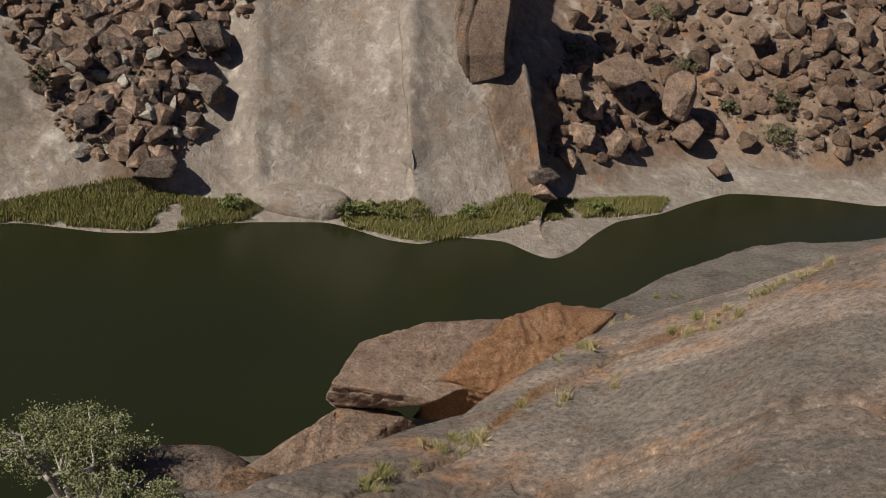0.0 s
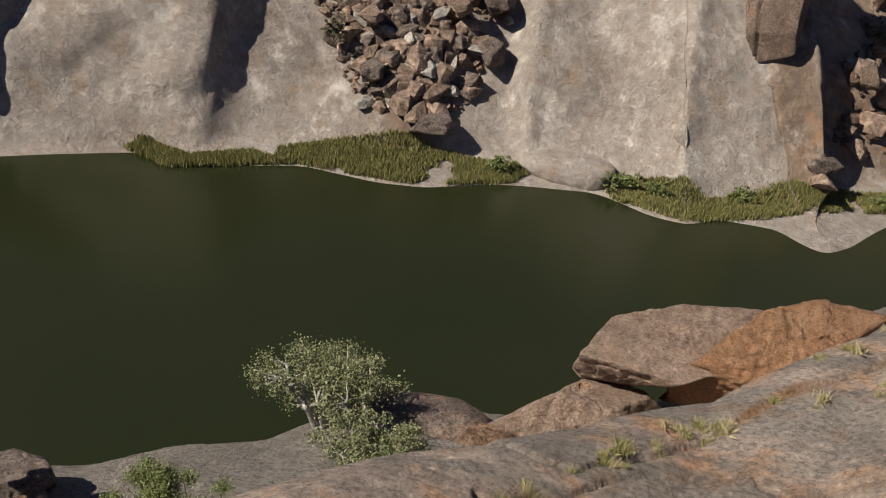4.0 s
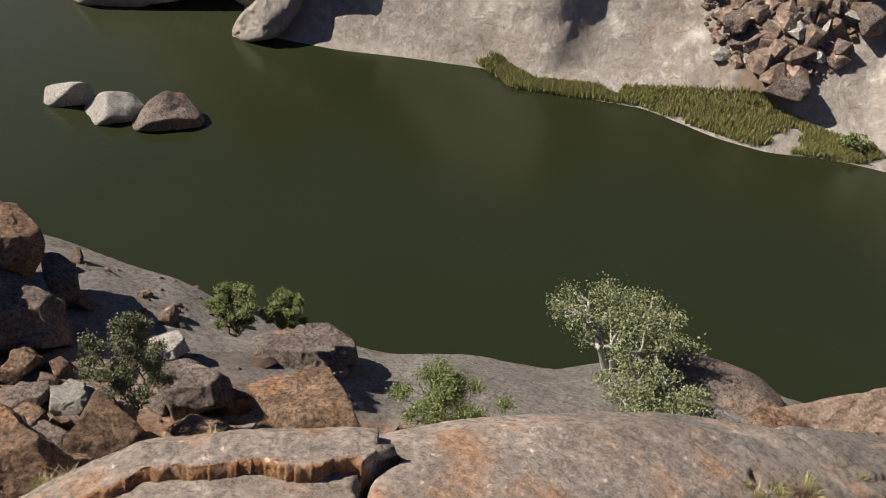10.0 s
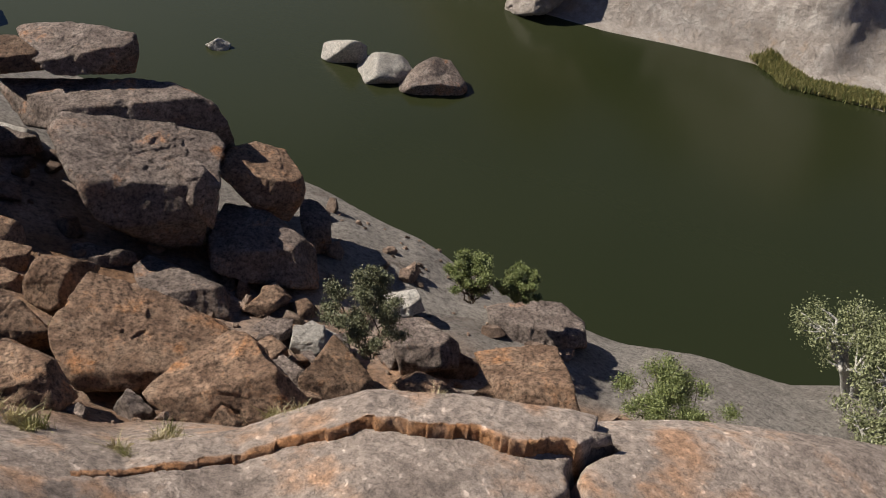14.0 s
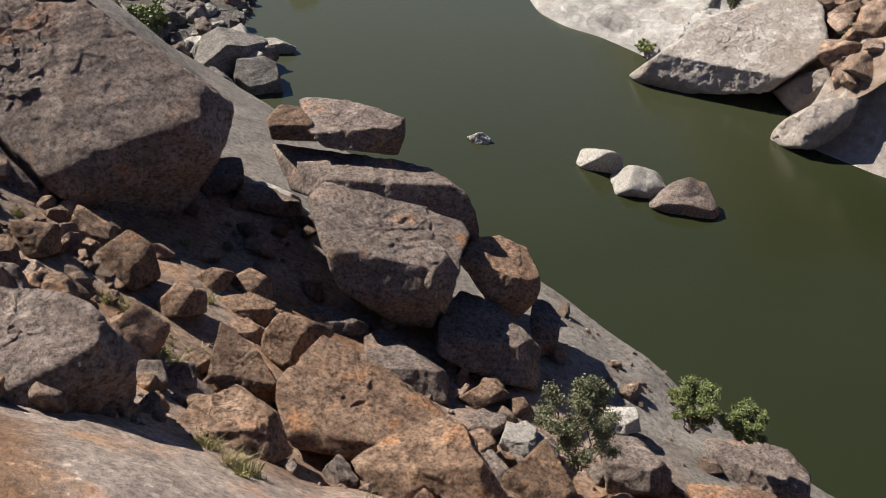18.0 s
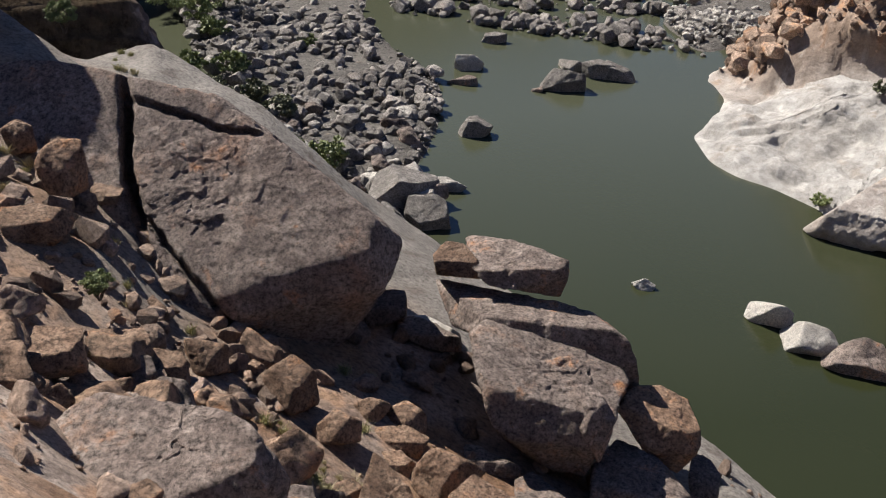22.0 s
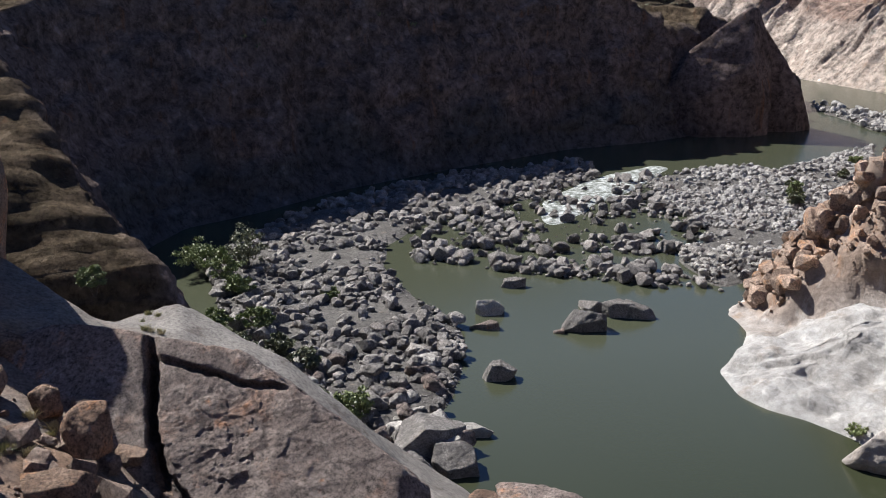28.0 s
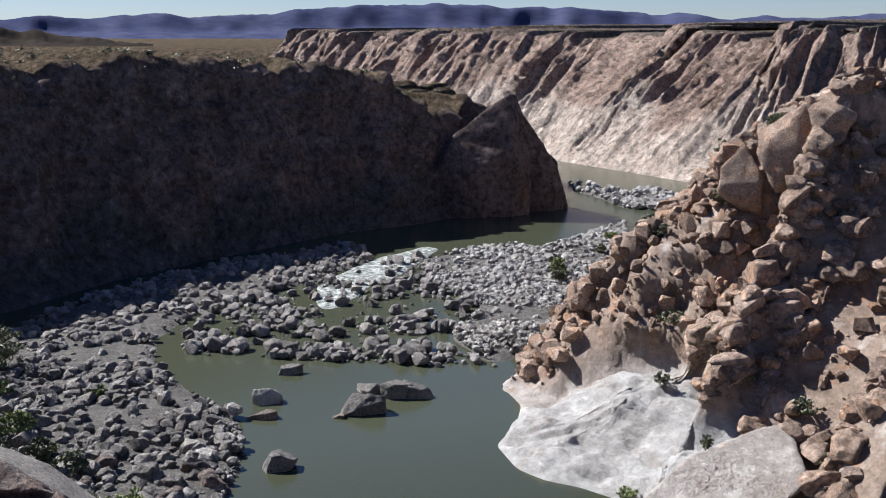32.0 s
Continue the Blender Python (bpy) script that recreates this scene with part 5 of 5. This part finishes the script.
strewn_sets([(*stones_in(LEFT_BAR, 7600, 0.28, 2.6, 5.6, 11), 0.45), (*stones_in(WEIR, 300, 0.6, 3.6, 3.0, 13), -0.1), (*stones_in(RAPIDS, 1100, 0.45, 3.2, 4.5, 14), -0.1)],
            "river_boulder", "grey rounded boulder on the gravel bar by the river", "river_stones", "grey and dark river stones strewn over bars and rapids", "boulders on the gravel bar",
            [BOULDER_DARK, BOULDER_DARK, BOULDER_GREY, BOULDER_DARK, BOULDER_PALE], STONE_MIX, ("block", "round", "round"), 7)
strewn_sets([(*stones_in(RIGHT_BAR, 7600, 0.3, 1.9, 3.4, 12), 0.5), (*stones_in(BEND_BAR, 900, 0.7, 3.4, 4.0, 15), 0.3)],
            "bar_stone", "pale bleached stone on the gravel bar below the hill", "bar_stones", "pale bleached stones covering the gravel bar", "stones on the pale bar",
            [BOULDER_PALE, BOULDER_DARK, BOULDER_PALE], STONE_PALE, ("round", "block", "round"), 17)


def foam_material():
    m, nt, b = material("white_rapids")
    n = noise_node(nt, place_vec(nt, False, (1, 0.8, 1)), 0.9, 10, 0.8)
    nt.links.new(ramp(nt, n, [(0.45, (0.05, 0.056, 0.038)), (0.66, (0.80, 0.82, 0.81))]), b.inputs["Base Color"])
    b.inputs["Roughness"].default_value = 0.45
    bump(nt, b, [(n, 0.4, 0.15)])
    return m


MAT_FOAM = foam_material()
bar_sheet("rapids", "white broken water of the rapids", [FOAM], 0.32, MAT_FOAM, 0.8, (-248, 55, -188, 106), 0.5, 0.12)


# ---- rubble on the far bank ----
def pick(mask, n, seed):
    rs = np.random.RandomState(seed)
    i, j = np.nonzero(mask)
    k = rs.choice(len(i), min(n, len(i)), replace=False)
    return far_pts[i[k], j[k]], rs


FP_AZ, FP_R = azimuth(far_pts[:, :, 0], far_pts[:, :, 1]), np.hypot(far_pts[:, :, 0], far_pts[:, :, 1])
FP_Z = far_pts[:, :, 2]
chute = (np.abs(FP_AZ - 18.5 - 0.05 * FP_Z) < 2.2 + 0.3 * FP_Z) & (FP_Z > 3.2) & (FP_Z < 30) & (FP_R < 160)
pts1, rs1 = pick(chute, 2400, 21)
scree = (FP_AZ < -4.6) & (FP_AZ > -26) & (FP_Z > 2.4) & (FP_Z < 32) & (FP_R < 200)
pts2, rs2 = pick(scree, 3800, 22)
pts = np.concatenate([pts1, pts2])
size = np.concatenate([0.5 + 2.8 * rs1.rand(len(pts1)) ** 3.2, 0.4 + 3.4 * rs2.rand(len(pts2)) ** 4.2])
strew("rubble_boulder", "angular brown granite boulder in a rubble chute", "slope_rubble", "brown and grey angular rubble filling the far bank chutes", "boulders in the rubble chutes",
      pts, size, [BOULDER_BROWN, BOULDER_GREY, BOULDER_BROWN, BOULDER_BROWN, BOULDER_PALE], RUBBLE_MIX, ("block", "block", "shard"), 8, whole=9.0)
hillm = (((FP_AZ + 0.15 * (FP_Z - 8) > 44.8) & (FP_AZ < 58) & (FP_Z > np.where(FP_AZ < 50.5, 5.0, 9.0))) | ((FP_R > 147) & (FP_Z > 1.2) & (FP_AZ < 64) & (FP_AZ > 44))) & (FP_R < 240)
pts3, rs3 = pick(hillm, 12500, 23)
size3 = 0.4 + 3.4 * rs3.rand(len(pts3)) ** 4.5
strew("hill_boulder", "orange-brown granite boulder on the rocky hill", "hill_rubble", "orange-brown and grey rubble over the rocky hill", "boulders on the hill",
      pts3, size3, [BOULDER_HILL, BOULDER_BROWN, BOULDER_HILL, BOULDER_HILL], HILL_MIX, ("block", "round", "block"), 9, sink=0.05, whole=3.2)
hb, hbs = pick(hillm & (FP_R < 190), 30, 26)
for c in hb:
    w = 2.2 + 3.0 * hbs.rand() ** 2.0
    boulder(float(c[0]), float(c[1]), float(c[2]) + 0.15 * w, w, w * (0.6 + 0.3 * hbs.rand()), w * (0.6 + 0.5 * hbs.rand()), 50 + 60 * hbs.rand(), ("block", "shard", "block")[hbs.randint(3)], ("hill", "hill", "grey")[hbs.randint(3)],
            tilt=12 * hbs.normal(), roll=12 * hbs.normal(), where="on the rocky hill", group="boulders on the hill")
boulder(-112, 96, 36.0, 7, 6, 8, 50, "block", "hill", where="on the rocky hill", group="boulders on the hill", seed=41)
boulder(-116, 92, 32.0, 6, 5, 8, 45, "shard", "hill", where="on the rocky hill", group="boulders on the hill", seed=42)


# The pinnacles share the cliff's shade-darkened colour.
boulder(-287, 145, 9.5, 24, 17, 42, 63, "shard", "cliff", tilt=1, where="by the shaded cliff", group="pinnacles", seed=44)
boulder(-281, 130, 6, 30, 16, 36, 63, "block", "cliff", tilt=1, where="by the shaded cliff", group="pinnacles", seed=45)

# small rubble between the near boulders
rs = np.random.RandomState(61)
na, nr = np.concatenate([41 + 64 * rs.rand(760), 88 + 19 * rs.rand(430)]), np.concatenate([27 + 32 * rs.rand(760) ** 1.3, 34.5 + 29 * rs.rand(430)])
nx, ny = -nr * np.sin(np.radians(na)), nr * np.cos(np.radians(na))
strew("slope_stone", "small rust-brown stone between the boulders", "slope_grit", "small rust-brown and grey stones on the slope", "small stones on the slope",
      np.column_stack([nx, ny, near_height(na, nr)]), 0.22 + np.concatenate([1.5 * rs.rand(760) ** 3.5, 2.2 * rs.rand(430) ** 3]), [BOULDER_RED, BOULDER_RED, BOULDER_GREY, BOULDER_BROWN], RUBBLE_MIX, ("block", "shard", "round"), 10, whole=0.9)


# ---- plants ----
def leaf_material(name, dark, light, trans=0.15):
    m, nt, b = material(name)
    r = nt.nodes.new("ShaderNodeNewGeometry").outputs["Random Per Island"]
    nt.links.new(ramp(nt, r, [(0.0, dark), (1.0, light)]), b.inputs["Base Color"])
    b.inputs["Roughness"].default_value = 0.6
    return m


LEAF_FIG = leaf_material("grey_green_leaves", (0.085, 0.100, 0.042), (0.250, 0.265, 0.135))
LEAF_GREEN = leaf_material("fresh_green_leaves", (0.070, 0.092, 0.026), (0.205, 0.235, 0.080))
LEAF_OLIVE = leaf_material("olive_leaves", (0.055, 0.064, 0.032), (0.160, 0.162, 0.085))
GRASS_DRY = leaf_material("dry_grass", (0.30, 0.25, 0.13), (0.50, 0.44, 0.27))
GRASS_GREEN = leaf_material("green_grass", (0.17, 0.17, 0.06), (0.36, 0.33, 0.15))
REED = leaf_material("reeds", (0.085, 0.115, 0.030), (0.340, 0.290, 0.125))
BARK_WHITE = rock_material("white_bark", (0.45, 0.42, 0.38), (0.62, 0.60, 0.56), (0.72, 0.70, 0.66), (0.4, 0.36, 0.3), 4.0, 0.7, True, relief=0.02)
BARK_BROWN = rock_material("brown_bark", (0.07, 0.05, 0.035), (0.13, 0.10, 0.075), (0.2, 0.165, 0.13), (0.08, 0.06, 0.05), 4.0, 0.7, True, relief=0.02)


def part(name, me, parent, label=""):
    ob = new(name, me)
    ob.parent = parent
    return tagged(ob, label)


def tube(path, radii, sides=6):
    """Vertices and faces of a tapered limb."""
    p = np.array(path)
    t = np.gradient(p, axis=0)
    t /= np.linalg.norm(t, axis=1)[:, None] + 1e-9
    a = np.cross(t, (0.3, 0.2, 0.93))
    a /= np.linalg.norm(a, axis=1)[:, None] + 1e-9
    b = np.cross(t, a)
    ang = np.arange(sides) * 2 * np.pi / sides
    v = (p[:, None] + np.array(radii)[:, None, None] * (a[:, None] * np.cos(ang)[None, :, None] + b[:, None] * np.sin(ang)[None, :, None])).reshape(-1, 3)
    f = []
    for i in range(len(p) - 1):
        for j in range(sides):
            k = (j + 1) % sides
            f.append((i * sides + j, i * sides + k, (i + 1) * sides + k, (i + 1) * sides + j))
    return v, np.array(f)


def leaves(centres, n, spread, size, rs, flat=0.7):
    """Small leaf blades round the twig ends."""
    c = centres[rs.randint(len(centres), size=n)] + rs.normal(size=(n, 3)) * np.array((spread, spread, spread * flat))
    a = rs.normal(size=(n, 3))
    a /= np.linalg.norm(a, axis=1)[:, None]
    b = np.cross(a, rs.normal(size=(n, 3)))
    b /= np.linalg.norm(b, axis=1)[:, None]
    s_ = size * (0.6 + 0.8 * rs.rand(n))[:, None]
    v = np.stack([c - a * s_, c + b * s_ * 0.55, c + a * s_, c - b * s_ * 0.55], 1).reshape(-1, 3)
    return v, np.arange(4 * n).reshape(n, 4)


def plant(name, label, category, x, y, z, width, height, bark, leaf, seed, stems=3, n_leaf=2600, leaf_size=0.11, thick=0.12, low=0.15, group="", clumps=46):
    """A branching shrub or tree: stems, limbs, twigs and a crown of small leaves."""
    rs = np.random.RandomState(seed)
    root = new(name)
    root.matrix_world = pose(x, y, z)
    tagged(root, label, category, group)
    limb_v, limb_f, at = [], [], 0

    def add(path, r0, r1):
        nonlocal at
        v, f = tube(path, np.linspace(r0, r1, len(path)))
        limb_v.append(v)
        limb_f.append(f + at)
        at += len(v)

    def bend(p, q, sag, n=7):
        k = np.linspace(0, 1, n)[:, None]
        mid = (p + q) / 2 + rs.normal(size=3) * sag
        w = p * (1 - k) ** 2 + 2 * mid * k * (1 - k) + q * k ** 2
        w[1:-1] += rs.normal(size=(n - 2, 3)) * sag * 0.22
        return w
    half = np.array((width / 2, width * 0.42, height * (1 - low) / 2))
    heart = np.array((0, 0, height * (low + (1 - low) / 2)))
    # clumps fill an uneven, broken dome
    lobes = [rs.normal(size=3) * half * 0.5 for _ in range(5)]
    ends = []
    while len(ends) < clumps:
        q = rs.normal(size=3)
        q = q / np.linalg.norm(q) * (0.35 + 0.6 * rs.rand())
        q[2] = q[2] * (1 if q[2] > 0 else 0.75)
        p = q * half
        if vnoise(p[0] * 2.2 / width * 2, p[1] * 2.2 / width * 2, p[2] * 3.0 / height + seed) > -0.35:
            ends.append(heart + p + 0.15 * lobes[rs.randint(5)])
    e = np.array(ends)
    mains = []
    for k in range(stems):
        a = 2 * np.pi * (k + rs.rand() * 0.5) / stems
        fork = np.array((0.16 * width * np.cos(a), 0.14 * width * np.sin(a), height * (low * 0.75 + 0.12 + 0.1 * rs.rand())))
        path = bend(np.array((0.03 * width * np.cos(a), 0.03 * width * np.sin(a), -0.2)), fork, 0.05 * height)
        add(path, thick, thick * 0.7)
        for m in range(3):
            tip = fork + (heart + np.array((np.cos(a + (m - 1) * 0.8), np.sin(a + (m - 1) * 0.8), 0.3 * rs.normal())) * half * 0.62 - fork)
            path = bend(fork, tip, 0.07 * height)
            add(path, thick * 0.62, thick * 0.3)
            mains += list(path[2:])
    mains = np.array(mains)
    for q in e:
        near = mains[np.argmin(((mains - q) ** 2).sum(1) + 0.3 * rs.rand(len(mains)))]
        add(bend(near, q, 0.08 * float(np.linalg.norm(q - near)), 5), thick * 0.26, thick * 0.07)
    v = np.concatenate(limb_v)
    part("trunk", rock_data("trunk", v, np.concatenate(limb_f), bark), root)
    lv, lf = leaves(e, n_leaf, 0.036 * width, leaf_size, rs, 0.6)
    part("crown", rock_data("crown", lv, lf, leaf, False), root)
    return root


plant("fig_tree", "white-trunked spreading fig tree on the river ledge", "tree", -20.2, 49.4, 3.0, 9.4, 5.0, BARK_WHITE, LEAF_FIG, 3, 5, 22000, 0.075, 0.32, 0.40, clumps=170)
plant("fig_tree", "low white-trunked fig tree behind the granite dome", "tree", -14.9, 44.6, 5.0, 7.4, 3.1, BARK_WHITE, LEAF_FIG, 5, 3, 16000, 0.075, 0.20, 0.2, clumps=100)
SHRUB_G = "bright green leafy shrub among the boulders"
SHRUB_O = "olive green shrub among the boulders"
for k, (x, y, z, w, h, kind_) in enumerate(((-19.6, 30.2, 11.0, 6.6, 4.0, 0), (-30.6, 20.6, 12.4, 5.2, 4.8, 1), (-33.0, 28.9, 10.2, 3.8, 3.2, 0), (-32.4, 31.7, 9.4, 3.0, 2.4, 0), (-28.3, -1.9, 21.6, 1.7, 1.9, 1),
                                            (-45.5, -6.6, 23.2, 1.9, 1.5, 0), (-76.4, -11.1, 26.6, 2.6, 2.2, 0))):
    plant("shrub", (SHRUB_G, SHRUB_O)[kind_], "shrub", x, y, z, w, h, BARK_BROWN, (LEAF_GREEN, LEAF_OLIVE)[kind_], 20 + k, 7, 30000 if w > 2.2 else 12000, 0.05 if w > 2.2 else 0.04, 0.05, 0.1, "shrubs on the boulder slope")
for k, (x, y, z, w, h) in enumerate(((-171, -8, 0.6, 11, 5.2), (-171, -1, 0.4, 11, 7.6), (-163, -4, 0.4, 8, 6), (-110, 5, 0.4, 6.5, 4.6), (-108, 10, 0.4, 5.5, 4.6), (-132, -2, 0.4, 5, 3.2), (-141, -5, 0.4, 5, 3.4), (-122, 2, 0.4, 4, 3), (-140, 0, 0.4, 6, 3.6), (-124, 5.5, 0.4, 5.5, 3.4), (-152, 11, 0.4, 4, 1.8), (-131, 3, 0.4, 4.5, 2.6), (-156, -2, 0.4, 6, 3.4),
                                      (-190, 106, 0.6, 4.5, 3.4), (-196, 109, 0.6, 5, 4), (-203, 112, 0.6, 4, 3), (-226, 140, 0.6, 4.2, 2.6), (-214, 130, 0.6, 3.5, 2.2))):
    plant("bar_shrub", "dark green shrub growing on the gravel bar", "shrub", x, y, z, w, h, BARK_BROWN, LEAF_OLIVE if k % 2 else LEAF_GREEN, 40 + k, 4, 3000, 0.2, 0.06, 0.05, "shrubs on the gravel bar")
for k, (x, y, z, w, h) in enumerate(((40.3, 133, 2.6, 5.8, 3.6), (27.6, 141, 7.6, 3.6, 3.0), (12.5, 132, 10, 4.0, 3.0), (24, 147.5, 12.2, 6, 3), (33.5, 136.4, 4.6, 3.5, 2.6), (40.8, 137.3, 5.5, 3.9, 3.6), (-41.9, 97.8, 8.4, 2.7, 2.6),
                                      (-92.1, 70.2, 5.4, 1.8, 2.0), (-78, 75, 6.9, 3.9, 2.8), (-94.5, 61.8, 0.3, 3.0, 1.2))):
    plant("bank_shrub", "dark green shrub on the far bank", "shrub", x, y, z, w, h, BARK_BROWN, LEAF_OLIVE if k < 9 else LEAF_GREEN, 60 + k, 4, 1200, 0.13, 0.05, 0.05, "shrubs on the far bank")
hp, hrs = pick((FP_AZ > 44) & (FP_AZ < 58) & (FP_Z > 6) & (FP_R < 200), 34, 24)
for k, c in enumerate(hp):
    plant("hill_shrub", "small grey-green shrub between hill boulders", "shrub", float(c[0]), float(c[1]), float(c[2]) - 0.1, 2.4 + 2 * hrs.rand(), 1.8 + 1.4 * hrs.rand(), BARK_BROWN, LEAF_OLIVE, 80 + k, 3, 500, 0.2, 0.05, 0.05, "shrubs on the hill")


def blades(places, n, spread, height, width, rs, lean=0.35):
    """Grass or reed blades as thin tapered leaves."""
    c = places[rs.randint(len(places), size=n)] + np.column_stack([rs.normal(size=(n, 2)) * spread, np.zeros(n)])
    a = rs.rand(n) * 6.28
    side = np.column_stack([np.cos(a), np.sin(a), 0 * a]) * width
    h = height * (0.5 + 0.7 * rs.rand(n))
    top = np.column_stack([rs.normal(size=(n, 2)) * lean * h[:, None], h])
    midp = top * np.array((0.35, 0.35, 0.6))
    v = np.stack([c - side, c + side, c + midp + side * 0.7, c + top, c + midp - side * 0.7], 1).reshape(-1, 3)
    return v, np.arange(5 * n).reshape(n, 5)


def ground_at(x, y):
    hit_, at_, _, _ = far_bank.ray_cast(Vector((x, y, 60)), Vector((0, 0, -1)))
    return max(at_.z, 0.02) if hit_ else 0.02


def reed_bed(name, label, line, inland, n, seed, height, mat, width):
    rs = np.random.RandomState(seed)
    c, u = resample(line, 0.3)
    k = rs.randint(len(c), size=n)
    share = np.interp(k / len(c), np.linspace(0, 1, len(inland)), inland)
    d = rs.rand(n) * share
    pl = np.column_stack([c[k, 0] + d * 0.35 + rs.normal(size=n) * 0.2, c[k, 1] + d * 0.93, 0.05 + 0.1 * d])
    pl = np.array([(q[0], q[1], ground_at(q[0], q[1])) for q in pl])
    pl = pl[pl[:, 2] < 2.6]
    pl = pl[vfbm(pl[:, 0] * 0.3, pl[:, 1] * 0.3, seed, 3) > -0.75]
    v, f = blades(pl, int(n * 2.2), 0.12, height, width, rs, 0.22)
    return tagged(new(name, rock_data(name, v, f, mat, False)), label, "reeds", kind="stuff")


REED_LEFT = [(-55, 80), (-50, 79), (-40, 86), (-33, 87), (-28, 88.3), (-20, 93.7)]
REED_RIGHT = [(-11, 96), (-3, 95.2), (4, 99.5), (10, 104), (14, 106.5), (23, 112)]
reed_bed("reed_bed", "green and straw-coloured reeds along the water's edge", REED_LEFT, [2, 3, 4, 6, 8, 8, 6, 4], 17000, 71, 0.55, REED, 0.05)
reed_bed("reed_bed", "green reeds and bushes on the sandy spit", REED_RIGHT, [4, 5, 6, 6, 5, 4], 12000, 72, 0.55, REED, 0.05)
for k, (x, y) in enumerate(((-21.5, 95), (-10.5, 97.5), (-9, 98.5), (-6, 98.5), (2, 102), (8, 105.5), (16, 109))):
    plant("reed_shrub", "bright green bush at the end of the reeds", "shrub", x, y, 0.2, 3.2, 1.9, BARK_BROWN, LEAF_GREEN, 130 + k, 4, 1500, 0.11, 0.03, 0.0, "bushes in the reeds")

# grass tufts on the dome and between the boulders
tuft_data = []
for k in range(4):
    rs = np.random.RandomState(90 + k)
    v, f = blades(np.zeros((1, 3)), 110, 0.13, 0.5, 0.012, rs, 0.5)
    tuft_data.append(rock_data("grass_tuft", v, f, GRASS_DRY if k % 2 else GRASS_GREEN, False))
rs = np.random.RandomState(99)
tufts = [(-8.2, 50.6), (-9.8, 52.2), (-11.8, 48.2), (-9.1, 45.9), (-4.4, 42.2), (2.5, 35.7), (1.8, 37.3), (-0.5, 38.0), (-2.1, 40.4), (-15.4, 54.2), (-16.4, 52.3), (-18.1, 55.8), (-19.2, 56.7), (-20.1, 57.7), (-11.6, 57.5), (-12.9, 84.8), (2.5, 36.0), (1.4, 36.1), (-2.0, 40.1), (-3.1, 41.4), (10.0, 28.9), (8.8, 30.0), (6.8, 31.3), (75.0, 22.1), (71.0, 22.9), (61.7, 22.6), (62.2, 23.1), (83.3, 26.4), (81.6, 25.4), (50.6, 23.2), (80.2, 24.6)]
for az, r_ in list(tufts):
    tufts += [(az + rs.normal() * 0.7, r_ + rs.normal() * 0.5) for _ in range(2)]
for k in range(14):
    az = -24 + 40 * rs.rand()
    tufts.append((az, float(np.interp(az, [-21.1, -17.4, -11.8, -7.8, -4.4, -0.5, 4.2], [57.7, 53.0, 51.3, 47.1, 41.9, 37.8, 34.8])) + 0.4 * rs.normal()))
for az, r_ in ((85.7, 38.4), (85.1, 37), (88.1, 41.1), (101.2, 60.1), (84.9, 38.7), (104.7, 57.8), (102.9, 55.8), (103.9, 56.9), (101.1, 60.9), (95.5, 92.4), (94.5, 85.5), (104.3, 42.3)):
    tufts += [(az + rs.normal() * 0.8, r_ + rs.normal() * 0.7) for _ in range(4)]
for k in range(26):
    tufts.append((78 + 26 * rs.rand(), 32 + 26 * rs.rand()))
for k, (az, r_) in enumerate(tufts):
    x, y = -r_ * math.sin(radians(az)), r_ * math.cos(radians(az))
    ob = new("grass_tuft", tuft_data[rs.randint(4)])
    sc = 0.45 + 0.8 * rs.rand()
    ob.matrix_world = pose(x, y, ground_z(x, y) - 0.03, 0, 0, rs.rand() * 360) @ Matrix.Diagonal((sc, sc, sc * (0.7 + 0.4 * rs.rand()), 1))
    tagged(ob, "dry straw-coloured grass tuft growing on granite", "grass", "grass tufts")

# low scrub on the plateaus beyond the gorge
rs = np.random.RandomState(120)
sa, sr = np.concatenate([62 + 44 * rs.rand(900), 44 + 26 * rs.rand(700)]), np.concatenate([235 + 330 * rs.rand(900) ** 1.5, 430 + 420 * rs.rand(700) ** 1.2])
spots = []
for a_, r_ in zip(sa, sr):
    x, y = -r_ * math.sin(radians(a_)), r_ * math.cos(radians(a_))
    hit_, at_, _, _, ob_, _ = scene.ray_cast(bpy.context.evaluated_depsgraph_get(), Vector((x, y, 120)), Vector((0, 0, -1)))
    if hit_ and at_.z > 30:
        spots.append((at_.x, at_.y, at_.z + 0.3))
lv, lf = leaves(np.array(spots), 26000, 0.55, 0.32, rs, 0.5)
tagged(new("plateau_scrub", rock_data("plateau_scrub", lv, lf, LEAF_OLIVE, False)), "low olive scrub dotted over the plateau tops", "scrub", kind="stuff")
